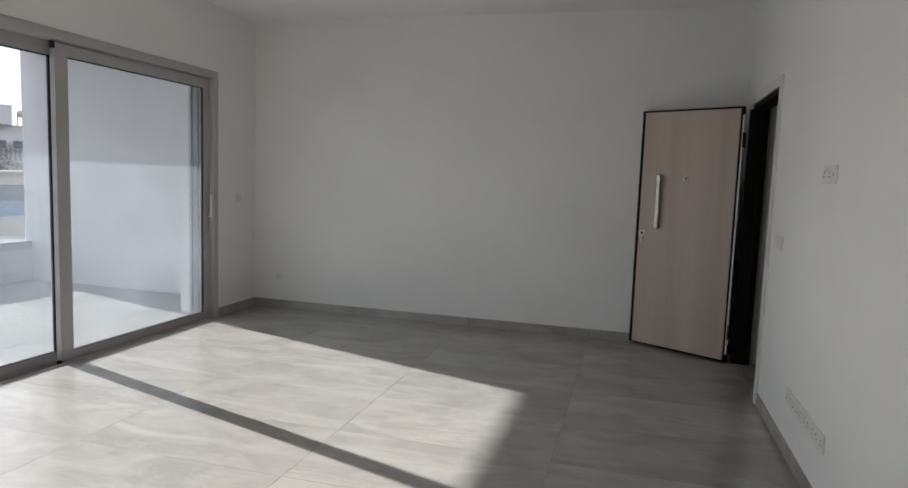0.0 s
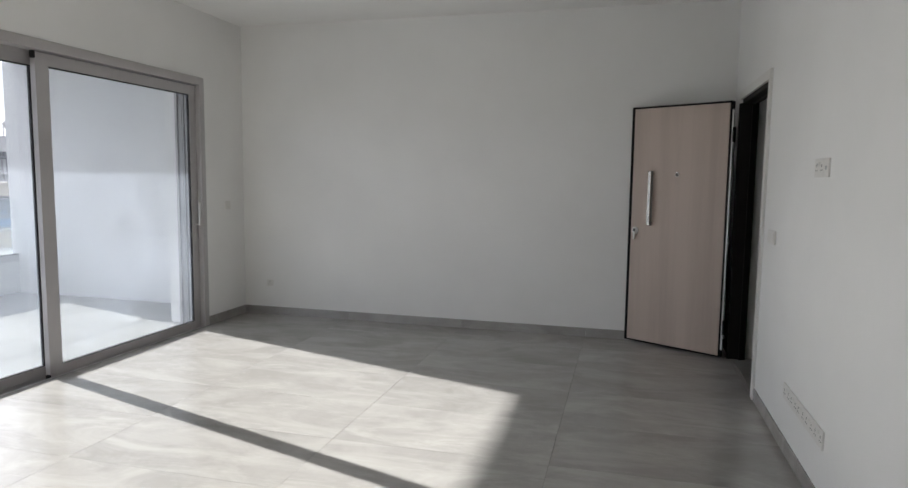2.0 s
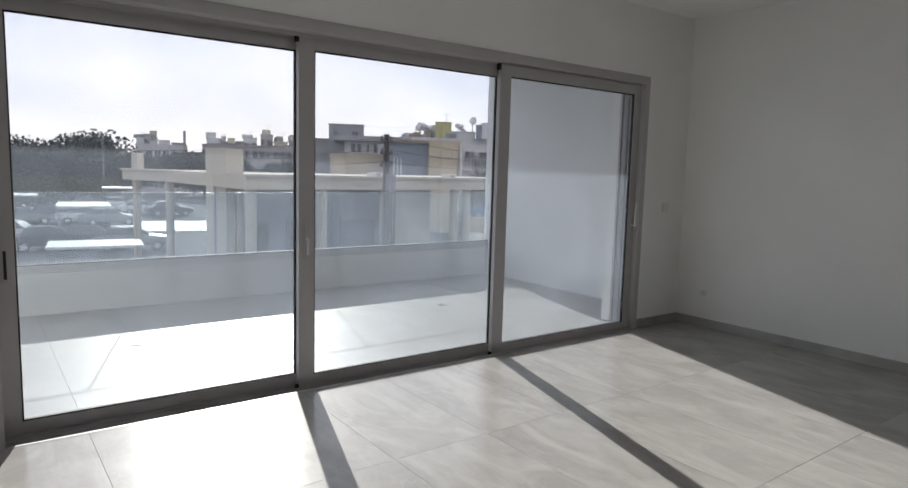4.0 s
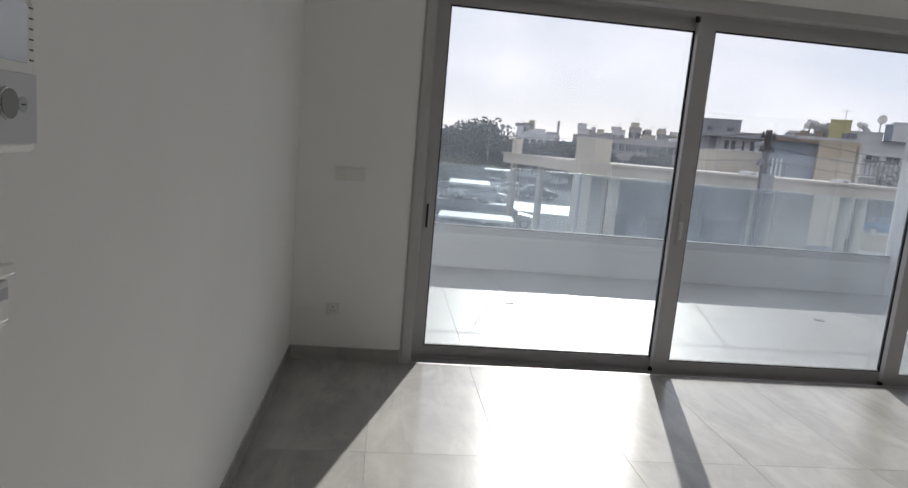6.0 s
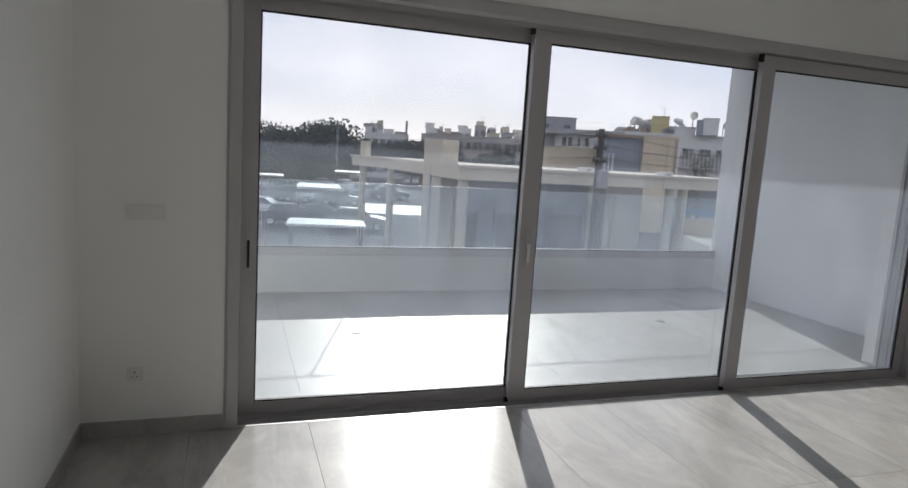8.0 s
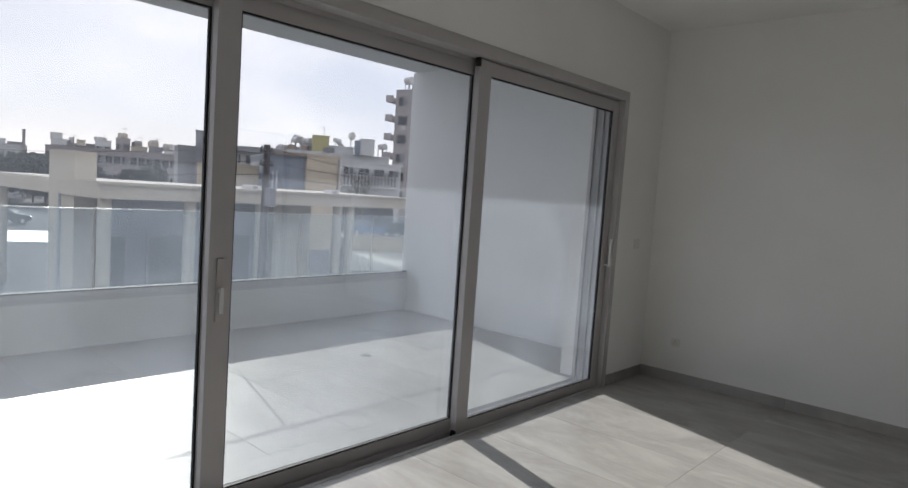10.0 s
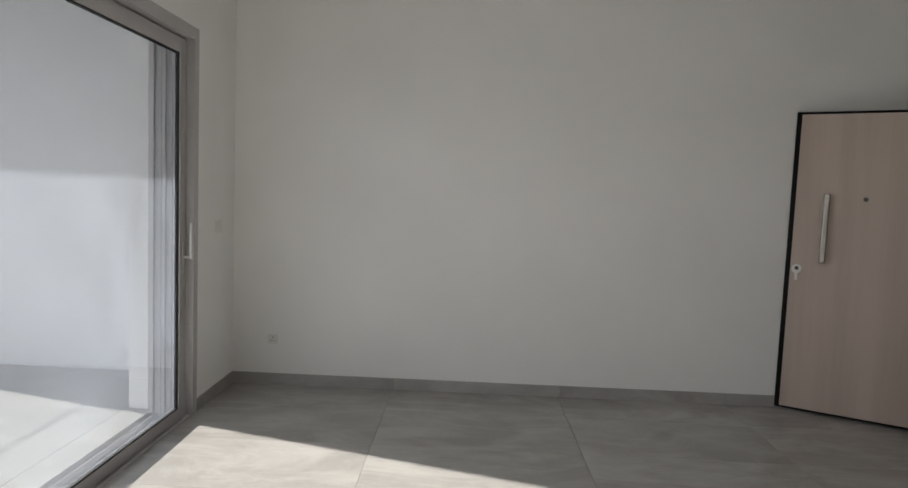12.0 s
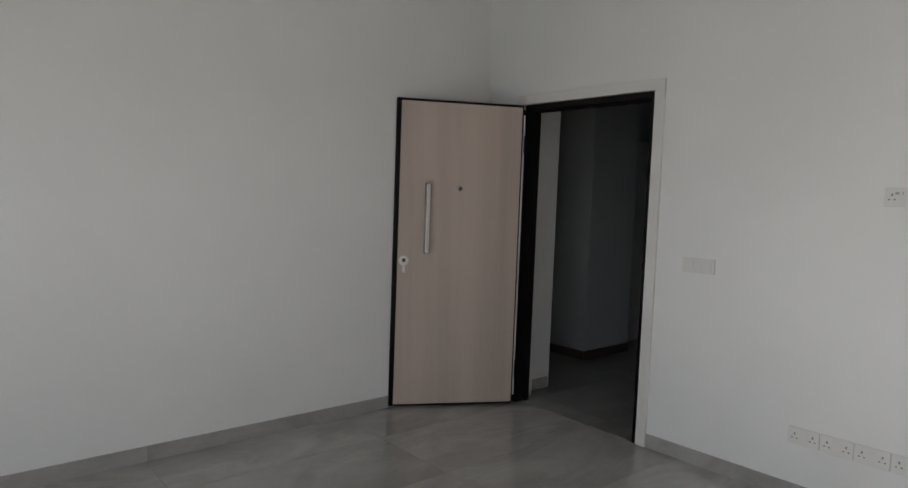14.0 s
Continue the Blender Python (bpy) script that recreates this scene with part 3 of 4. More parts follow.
bm_box(bm, -0.335, -0.06, 1.79, -0.315, -0.04, 1.82)
part("pull_bar", bm, M_BLK, hd, "black pull bar")


# ---- the town outside ----
EYE0 = Vector((3.3, 0.85, 1.5))


def spot(az, d, z=None, el=None):
    """A place d metres off, az degrees from -x towards +y; z given, or from an elevation in degrees."""
    a = radians(az)
    zz = z if z is not None else EYE0.z + d * math.tan(radians(el or 0))
    return Vector((EYE0.x - d * math.cos(a), EYE0.y + d * math.sin(a), zz))


def zel(d, el):
    return EYE0.z + d * math.tan(radians(el))


M_PANE = mat("dark_pane", (0.07, 0.075, 0.085), 0.2, var=0.2)
M_SHUT = mat("grey_shutter", (0.22, 0.22, 0.23), 0.6)
M_CREAM = mat("cream_render", (0.50, 0.46, 0.385), 0.9, var=0.12, scale=0.5, fine=6, spec=0.1)
M_OCHRE = mat("ochre_render", (0.50, 0.43, 0.33), 0.9, var=0.12, scale=0.5, fine=6, spec=0.1)
M_YEL = mat("yellow_render", (0.45, 0.41, 0.22), 0.9, var=0.1, scale=0.5, fine=6, spec=0.1)
M_GREYH = mat("grey_render", (0.30, 0.30, 0.31), 0.9, var=0.12, scale=0.5, fine=6, spec=0.1)
M_BLUEG = mat("blue_grey_render", (0.24, 0.265, 0.30), 0.9, var=0.12, scale=0.5, fine=6, spec=0.1)
M_PINK = mat("pinkish_render", (0.38, 0.355, 0.35), 0.9, var=0.12, scale=0.4, fine=6, spec=0.1)
M_WHT = mat("white_town_render", (0.58, 0.575, 0.57), 0.9, var=0.1, scale=0.5, fine=6, spec=0.1)
M_CONC = mat("concrete", (0.42, 0.40, 0.36), 0.9, var=0.15, scale=0.7, fine=8, spec=0.1)
M_PAVE = mat("pale_paving", (0.40, 0.38, 0.34), 0.9, var=0.15, scale=0.2, fine=4, spec=0.05)
M_AWN = mat("white_awning", (0.56, 0.56, 0.54), 0.6, var=0.06, scale=0.6, fine=5, spec=0.2)
M_BROWN = mat("brown_fascia", (0.26, 0.21, 0.17), 0.85, var=0.12, scale=0.5, fine=6, spec=0.1)
M_POLE = mat("tarred_wood", (0.055, 0.045, 0.04), 0.8, var=0.25)
M_LEAF = mat("dark_foliage", (0.105, 0.12, 0.115), 0.8, var=0.4, scale=0.8, fine=5)
M_LEAF2 = mat("pale_foliage", (0.12, 0.14, 0.085), 0.7, var=0.4, scale=0.8, fine=5)
for leaf_m in (M_LEAF, M_LEAF2):
    # thin leaves let light through
    ln, ll = leaf_m.node_tree.nodes, leaf_m.node_tree.links
    leaf_b, lt, lx = ln["Principled BSDF"], ln.new("ShaderNodeBsdfTranslucent"), ln.new("ShaderNodeMixShader")
    ll.new(leaf_b.inputs["Base Color"].links[0].from_socket, lt.inputs["Color"])
    lx.inputs[0].default_value = 0.5
    ll.new(leaf_b.outputs[0], lx.inputs[1])
    ll.new(lt.outputs[0], lx.inputs[2])
    ll.new(lx.outputs[0], ln["Material Output"].inputs["Surface"])
M_BARK = mat("bark", (0.10, 0.075, 0.055), 0.9, var=0.3)
M_TYRE = mat("tyre_rubber", (0.02, 0.02, 0.02), 0.8)


def house(name, label, a, b, depth, z1, wall_m, cols=0, rows=0, ww=1.1, wh=1.2, storey=3.0, top=1.5, roof_m=None, lip=0.06, z0=None, cat="house"):
    """A block whose front runs from a to b (plan), depth away from the viewer; windows with frame, pane and sill, from the top storey down."""
    z0 = GZ if z0 is None else z0
    a, b = Vector((a[0], a[1])), Vector((b[0], b[1]))
    w = (b - a).length
    rz = math.degrees(math.atan2(b.y - a.y, b.x - a.x))
    h = empty(name, pose(a.x, a.y, z0, 0, 0, rz), label, cat)
    hh = z1 - z0
    boxes("wall", [(0, 0, 0, w, depth, hh)], wall_m, h)
    boxes("roof", [(-lip, -lip, hh, w + lip, depth + lip, hh + 0.16)], roof_m or wall_m, h)
    for c in range(cols):
        for r in range(rows):
            cx, cz = w * (c + 0.5) / cols, hh - top - r * storey
            if cz - wh / 2 < 0.3:
                continue
            wf = boxes("window", [(cx - ww / 2 - 0.07, -0.05, cz - wh / 2 - 0.07, cx + ww / 2 + 0.07, -0.004, cz + wh / 2 + 0.07)], wall_m, h)
            boxes("pane", [(cx - ww / 2, -0.065, cz - wh / 2, cx - 0.03, -0.051, cz + wh / 2)], M_PANE, wf)
            boxes("pane", [(cx + 0.03, -0.065, cz - wh / 2, cx + ww / 2, -0.051, cz + wh / 2)], M_PANE if (c + r) % 3 else M_SHUT, wf)
            boxes("sill", [(cx - ww / 2 - 0.12, -0.14, cz - wh / 2 - 0.12, cx + ww / 2 + 0.12, -0.051, cz - wh / 2 - 0.072)], wall_m, wf)
    return h


def two(az0, d0, az1, d1):
    return spot(az0, d0, 0), spot(az1, d1, 0)


# tall blocks at both ends of the view
hb = house("apartment_tower", "tall grey-pink apartment tower with rows of windows", *two(41.95, 107, 47.5, 101), 14, 17.2, M_PINK, 4, 6, 1.7, 1.4, 3.0, 1.75, cat="apartment building")
for k in range(6):
    boxes("balcony", [(-1.4, -0.8, 17.2 - GZ - 1.9 - 3 * k, 0.0, 2.4, 17.2 - GZ - 1.75 - 3 * k), (-1.4, -0.8, 17.2 - GZ - 1.75 - 3 * k, -1.28, 2.4, 17.2 - GZ - 0.85 - 3 * k), (-1.28, -0.8, 17.2 - GZ - 1.75 - 3 * k, 0.0, -0.68, 17.2 - GZ - 0.85 - 3 * k)], M_PINK, hb)
for k in range(5):
    for c in (0, 1):
        if (k + c) % 2:
            bx = 10.9 * (c + 0.5) / 4
            boxes("air_conditioner", [(bx + 0.1, -0.4, 17.2 - GZ - 3.2 - 3 * k, bx + 0.9, -0.07, 17.2 - GZ - 2.65 - 3 * k)], M_WHT, hb, "white air conditioner")
house("apartment_tower", "pinkish beige apartment tower above the car park", *two(-3.5, 95, 1.35, 95), 12, 9.9, M_PINK, 4, 5, 1.3, 1.4, 3.0, 1.8, cat="apartment building")
house("apartment_block", "beige lower wing of the apartment tower", *two(-3.5, 91, 1.85, 91), 3.5, zel(91, 0.5), M_CREAM, 5, 2, 1.3, 1.3, 3.0, 1.7, cat="apartment building")


def water_tank(p, r=0.55, length=1.3):
    t = empty("water_tank", Matrix.Translation(p), "white round water tank on a steel stand", "water tank", "rooftop tanks")
    bm = bmesh.new()
    bm_cyl(bm, (-length / 2, 0, 0.95 + r), (length / 2, 0, 0.95 + r), r, seg=18)
    part("tank", bm, M_WHT, t)
    for sx in (-0.45, 0.45):
        for sy in (-0.35, 0.35):
            boxes("leg", [(sx - 0.04, sy - 0.04, 0, sx + 0.04, sy + 0.04, 1.15)], M_SHUT, t)
    return t


def solar_heater(p, rz=0):
    t = empty("solar_heater", Matrix.Translation(p) @ pose(0, 0, 0, 0, 0, rz), "rooftop solar water heater with a tilted grey panel", "solar heater", "rooftop solar heaters")
    bm = bmesh.new()
    vs = [bm.verts.new(c) for c in ((-1, -0.9, 0.2), (1, -0.9, 0.2), (1, 0.5, 1.5), (-1, 0.5, 1.5), (-1, -0.86, 0.12), (1, -0.86, 0.12), (1, 0.56, 1.42), (-1, 0.56, 1.42))]
    for f in ((0, 1, 2, 3), (7, 6, 5, 4), (0, 4, 5, 1), (1, 5, 6, 2), (2, 6, 7, 3), (3, 7, 4, 0)):
        bm.faces.new([vs[i] for i in f])
    part("panel", bm, M_SHUT, t, "grey glass collector")
    bm = bmesh.new()
    bm_cyl(bm, (-0.8, 0.75, 1.75), (0.8, 0.75, 1.75), 0.3, seg=16)
    part("tank", bm, M_WHT, t, "white tank")
    for sx in (-0.9, 0.9):
        boxes("leg", [(sx - 0.03, 0.6, 0, sx + 0.03, 0.66, 1.6)], M_SHUT, t)
    return t


for az in (43.0, 44.35):
    water_tank(spot(az, 107, 17.36), 0.6, 1.3)

# middle distance, from one end of the view to the other
house("villa", "pale stepped villa on the skyline", *two(10.7, 122, 14.5, 122), 9, zel(122, 1.25), M_WHT, 6, 2, 0.9, 1.2, 3.0, 1.6)
for az0, az1, el, m in ((10.75, 12.3, 1.75, M_WHT), (11.3, 11.75, 2.05, M_PINK), (11.75, 12.25, 2.3, M_CREAM), (12.35, 13.2, 1.62, M_WHT), (13.3, 14.3, 1.45, M_GREYH)):
    house("roof_room", "small rendered upper room of a pale villa", *two(az0, 123, az1, 123), 3.5, zel(123, el), m, 1, 1, 0.8, 0.9, 3.0, 1.0, z0=zel(122, 1.25) - 0.5, cat="roof room")
house("chimney", "slim pale chimney beside the villa", *two(14.18, 121, 14.38, 121), 0.4, zel(121, 2.4), M_PINK, lip=0.03, cat="chimney")
house("terrace_row", "long row of pale flat-roofed houses", *two(15.6, 119, 24.6, 116), 8, zel(118, 1.45), M_PINK, 16, 3, 0.9, 1.2, 2.9, 1.5)
for az0, az1, el, d, m in ((15.95, 16.95, 1.95, 121, M_WHT), (16.95, 17.6, 1.7, 123, M_PINK), (17.6, 18.15, 2.0, 121, M_CREAM), (18.2, 18.8, 1.75, 124, M_GREYH), (18.8, 19.9, 2.1, 121, M_WHT), (20.2, 21.2, 2.4, 121, M_PINK), (21.25, 22.4, 1.85, 122, M_CREAM), (22.5, 23.5, 1.95, 121, M_GREYH), (23.6, 24.6, 1.75, 121, M_WHT)):
    house("townhouse", "small flat-roofed town house in the distance", *two(az0, d, az1, d), 8, zel(d, el), m, 2, 3, 0.8, 1.0, 2.9, 1.3)
for az0, az1, el, d, m in ((2.3, 4.6, 0.35, 150, M_WHT), (4.7, 5.7, 0.7, 150, M_PINK), (8.6, 10.6, 0.5, 140, M_CREAM), (14.6, 15.6, 0.75, 140, M_GREYH)):
    house("townhouse", "small flat-roofed town house in the distance", *two(az0, d, az1, d), 8, zel(d, el), m, 4, 3, 0.9, 1.1, 2.9, 1.5)
house("house", "grey flat-roofed house with a roof room", *two(25.85, 75, 28.85, 75), 7, zel(75, 3.5), M_GREYH, 2, 1, 0.7, 0.7, 3.0, 1.0)
house("house", "long grey house under a flat roof", *two(24.6, 76.5, 32.6, 78), 6, zel(77, 2.2), M_GREYH, 0, 0)
rf = empty("flat_roof", pose(*spot(26.3, 72.5, zel(72.5, 2.2)), 0, 0, 62), "wide grey overhanging flat roof over a white terrace", "roof")
boxes("slab", [(0, -0.6, 0, 8.4, 5.0, 0.55)], M_GREYH, rf, bev=0.02)
ter = house("terrace", "white terrace front with dark openings under the flat roof", *two(27.55, 73, 31.6, 74.5), 2.5, zel(73, 2.15), M_WHT, 0, 0, lip=0.0)
for k, (a0, a1) in enumerate(((0.3, 0.75), (1.0, 1.4), (2.1, 2.3), (2.9, 4.3))):
    boxes("opening", [(a0, -0.06, zel(73, 1.25) - GZ, a1, -0.004, zel(73, 1.95) - GZ)], M_PANE, ter)
house("house", "ochre rendered low house", *two(27.3, 56, 31.0, 57), 6, zel(56, 1.0), M_OCHRE, 3, 1, 0.7, 0.8, 3.0, 2.3)
hg = house("house", "blue-grey house wall under a brown roof edge", *two(31.2, 54, 34.6, 54.6), 8, zel(54, 2.0), M_BLUEG, 0, 0)
boxes("fascia", [(-0.15, -0.35, zel(54, 2.0) - GZ + 0.165, 3.35, 0.2, zel(54, 2.0) - GZ + 0.42)], M_BROWN, hg, "brown roof edge")
gd = boxes("garage_door", [(1.2, -0.08, zel(54, -1.2) - GZ, 3.0, -0.004, zel(54, 0.55) - GZ)], M_SHUT, hg, "dark blue-grey shutter")
boxes("slat", [(1.22, -0.1, zel(54, -1.2) - GZ + 0.12 * k, 2.98, -0.081, zel(54, -1.2) - GZ + 0.12 * k + 0.09) for k in range(13)], M_BLUEG, gd)
for k in range(3):
    boxes("pilaster", [(0.25 + 0.3 * k, -0.12, 0, 0.37 + 0.3 * k, -0.004, zel(54, 0.8) - GZ)], M_WHT, hg)
ho = house("house", "ochre rendered house with a plain front", *two(34.6, 54.2, 37.35, 55), 8, zel(54, 2.3), M_OCHRE, 0, 0)
boxes("string_course", [(-0.02, -0.05, zel(54, 1.0) - GZ, 2.6, -0.004, zel(54, 1.0) - GZ + 0.1)], M_CREAM, ho)
boxes("downpipe", [(2.52, -0.1, 0.3, 2.6, -0.02, zel(54, 2.2) - GZ)], M_SHUT, ho, "grey downpipe")
house("house", "white block with roof clutter", *two(32.0, 84, 41.6, 86), 8, zel(84, 2.6), M_WHT, 10, 2, 0.8, 1.0, 3.0, 1.6)
ZR = zel(84, 2.6) + 0.16
house("roof_room", "yellow rendered roof room", *two(35.05, 84.5, 36.45, 84.5), 1.6, zel(84, 4.0), M_YEL, z0=ZR, lip=0.04, cat="roof room")
house("roof_room", "white roof room with a grey side", *two(39.1, 84.2, 40.3, 84.4), 2.4, zel(84, 4.0), M_WHT, z0=ZR, lip=0.04, cat="roof room")
house("roof_room", "grey end of the white roof room", *two(38.6, 84.1, 39.08, 84.1), 2.0, zel(84, 3.8), M_BLUEG, z0=ZR, lip=0.03, cat="roof room")
house("roof_room", "long low white roof structure", *two(36.5, 85, 38.55, 85.4), 2.0, zel(84, 3.25), M_WHT, z0=ZR, lip=0.1, cat="roof room")
cg = random.Random(31)
for k in range(13):
    az = 32.4 + 0.34 * k
    w, hgt = cg.uniform(0.25, 0.6), cg.uniform(0.3, 0.85) * (1.0 if k < 6 else 1.35)
    cb = empty("roof_box", pose(*spot(az, 85.2 + cg.uniform(-0.5, 1.0), ZR), 0, 0, cg.uniform(90, 150)), "small rooftop box on a white block", "roof unit", "rooftop boxes")
    boxes("body", [(-w, -0.4, 0, w, 0.4, hgt)], cg.choice((M_WHT, M_GREYH, M_CREAM, M_BROWN, M_SHUT)), cb, bev=0.02)
for az in (34.3, 37.6):
    solar_heater(spot(az, 87.0, ZR), 120)
for az in (33.7, 34.75, 41.0):
    water_tank(spot(az, 86.5, ZR), 0.4, 1.0)
wb = house("house", "white house with a railed terrace", *two(37.5, 63.5, 42.6, 65.5), 7, zel(64, 1.95), M_WHT, 4, 1, 1.0, 0.6, 3.0, 0.75)
# shade on the lower wall, put in as a flat dark sheet
boxes("wall_shade", [(0.3, -0.06, -2.9 - GZ + 0.02, 5.5, -0.004, zel(64, -1.5) - GZ)], M_PANE, wb, "dark sheet painted for the shaded lower wall behind the car")
for k in range(16):
    boxes("railing_bar", [(0.2 + k * 0.34, -0.5, zel(63, 0.1) - GZ, 0.28 + k * 0.34, -0.42, zel(63, 1.15) - GZ)], M_SHUT, wb)
boxes("railing_rail", [(0, -0.52, zel(63, 1.15) - GZ, 5.7, -0.4, zel(63, 1.15) - GZ + 0.1)], M_SHUT, wb)
boxes("terrace", [(0, -0.6, zel(63, 0.1) - GZ - 0.2, 5.7, -0.004, zel(63, 0.1) - GZ)], M_WHT, wb)


# ---- clutter on the roofs ----
def antenna(p, h, seed):
    g = random.Random(seed)
    t = empty("roof_antenna", Matrix.Translation(p) @ pose(0, 0, 0, 0, 0, g.uniform(0, 180)), "thin rooftop aerial on a mast", "antenna", "rooftop aerials")
    bm = bmesh.new()
    bm_cyl(bm, (0, 0, 0), (0, 0, h), 0.035, 0.025, seg=8)
    part("mast", bm, M_SHUT, t)
    bm = bmesh.new()
    bm_cyl(bm, (-0.6, 0, h - 0.15), (0.6, 0, h - 0.15), 0.015, seg=6)
    for k in range(5):
        bm_cyl(bm, (-0.6 + 0.3 * k, -0.45, h - 0.12), (-0.6 + 0.3 * k, 0.45, h - 0.12), 0.01, seg=6)
    part("aerial", bm, M_SHUT, t)


def dish(p, r, rz):
    t = empty("satellite_dish", Matrix.Translation(p) @ pose(0, 0, 0, 0, 0, rz), "white satellite dish on a short mast", "dish", "rooftop dishes")
    bm = bmesh.new()
    rings = [[bm.verts.new((r * u * math.cos(a * math.tau / 18), -0.3 * r * u * u - 0.25 * r * u * math.sin(a * math.tau / 18), 0.9 + r + r * u * math.sin(a * math.tau / 18))) for a in range(18)] for u in (0.12, 0.45, 0.75, 1.0)]
    bm.faces.new(rings[0])
    for q in range(3):
        for a in range(18):
            bm.faces.new((rings[q][a], rings[q][(a + 1) % 18], rings[q + 1][(a + 1) % 18], rings[q + 1][a]))
    bmesh.ops.solidify(bm, geom=bm.faces[:], thickness=0.05)
    part("bowl", bm, M_WHT, t)
    bm = bmesh.new()
    bm_cyl(bm, (0, 0.12, 0), (0, 0.12, 0.95 + r), 0.06, seg=8)
    part("mast", bm, M_SHUT, t)


g = random.Random(21)
for az, d, el in ((11.0, 124, 1.75), (16.4, 122, 1.95), (17.2, 124, 1.7), (19.2, 122, 2.1), (20.6, 122, 2.4), (21.8, 123, 1.85), (22.9, 122, 1.95), (24.1, 122, 1.75), (5.1, 152, 0.7), (9.3, 142, 0.5), (3.4, 152, 0.35)):
    zr = zel(d, el) + 0.1
    antenna(spot(az + 0.2, d + 1, zr), g.uniform(1.0, 1.8), int(az * 10))
    for q in range(2):
        w, rb = g.uniform(0.3, 0.8), empty("roof_box", pose(*spot(az + g.uniform(-0.35, 0.2), d + 2.0 + q, zr - 0.03), 0, 0, g.uniform(90, 130)), "small rooftop box on a distant house", "roof unit", "rooftop boxes")
        boxes("body", [(-w, -0.4, 0, w, 0.4, g.uniform(0.5, 1.3))], g.choice((M_WHT, M_GREYH, M_CREAM)), rb, bev=0.02)
dish(spot(38.3, 86, zel(84, 3.25) + 0.16), 0.5, 68)
dish(spot(34.1, 86, ZR), 0.45, 68)
antenna(spot(36.0, 85, zel(84, 4.0) + 0.1), 1.2, 3)
for az, d in ((30.0, 31.0), (36.5, 33.5)):
    ac = empty("roof_unit", pose(*spot(az, d, 1.02), 0, 0, 120), "pale boxy ventilation unit on the arcade roof", "roof unit", "arcade roof units")
    boxes("body", [(-0.4, -0.25, 0, 0.4, 0.25, 0.2)], M_WHT, ac, bev=0.02)
    boxes("grille", [(-0.3, -0.262, 0.05, 0.1, -0.251, 0.16)], M_SHUT, ac, "grey grille")


# ---- shop arcade across the street ----
def arcade(label, a, b, depth, zt, zb, cols, setback, wall_m, ncol_w=0.42, wins=0, share=1.0, bay=0.0):
    """Flat concrete roof on columns, with a wall set back under it."""
    a, b = Vector((a[0], a[1])), Vector((b[0], b[1]))
    w = (b - a).length
    h = empty("shop_arcade", pose(a.x, a.y, GZ, 0, 0, math.degrees(math.atan2(b.y - a.y, b.x - a.x))), label, "arcade")
    t, u = zt - GZ, zb - GZ
    boxes("roof", [(0, 0, u, w, depth, t), (-0.1, -0.1, t, w + 0.1, 0.2, t + 0.1)], M_CREAM, h, "cream concrete roof slab")
    boxes("gravel", [(0.2, 0.3, t, w - 0.2, depth - 0.2, t + 0.06)], M_PAVE, h, "pale roof gravel")
    for x in cols:
        bm = bmesh.new()
        bm_cyl(bm, (x, 0.5, 0), (x, 0.5, u), ncol_w / 2, seg=16)
        part("column", bm, M_CREAM, h)
    if setback:
        ws = w * share
        boxes("wall", [(0, setback, 0, ws, setback + 0.25, u)], wall_m, h)
        if bay:
            boxes("bay", [(ws, setback - 1.2, 0, ws + bay, setback + 0.25, u)], M_CREAM, h, "cream rendered bay")
        for k in range(wins):
            x = ws * (k + 0.5) / wins
            sp = boxes("shopfront", [(x - ws / wins * 0.36, setback - 0.08, 0.25, x + ws / wins * 0.36, setback - 0.004, 2.9)], M_SHUT, h)
            boxes("pane", [(x - ws / wins * 0.33, setback - 0.1, 0.4, x + ws / wins * 0.33, setback - 0.082, 2.75)], M_PANE, sp)
    return h


arcade("low cream shop arcade with a flat roof on columns", spot(19.0, 25.9), spot(45.5, 37), 9, 0.97, 0.47, (0.4, 3.6, 6.85, 11.2, 12.0, 17.6), 3.2, M_BLUEG, 0.45, 3, 0.48, 2.2)
arcade("open concrete canopy on round columns beside the car park", spot(9.6, 39), spot(18.0, 31), 5.0, 0.95, 0.45, (0.5, 3.6, 7.4, 10.6), 0, M_CREAM)
pr = empty("gate_pier", pose(*spot(17.2, 30.0, GZ), 0, 0, -64), "broad cream rendered pier", "pier")
boxes("shaft", [(0, 0, 0, 1.0, 1.2, zel(30, 1.1) - GZ)], M_CREAM, pr, bev=0.02)
for az, d in ((10.8, 38.5), (16.4, 32.9)):
    p = empty("roof_stub", pose(*spot(az, d + 1.5, 0.95), 0, 0, -64), "square concrete stub rising from the canopy", "column")
    boxes("shaft", [(0, 0, 0, 0.45, 0.45, 0.95)], M_CREAM, p, bev=0.02)


# ---- paving, road, walls at ground level ----
def slab_on_ground(name, pts, z, material, label, category):
    bm = bmesh.new()
    lo = [bm.verts.new((p.x, p.y, GZ)) for p in pts]
    hi = [bm.verts.new((p.x, p.y, z)) for p in pts]
    bm.faces.new(hi)
    n = len(pts)
    for k in range(n):
        bm.faces.new((lo[k], lo[(k + 1) % n], hi[(k + 1) % n], hi[k]))
    bmesh.ops.recalc_face_normals(bm, faces=bm.faces)
    return tagged(part(name, bm, material), label, category, kind=S)


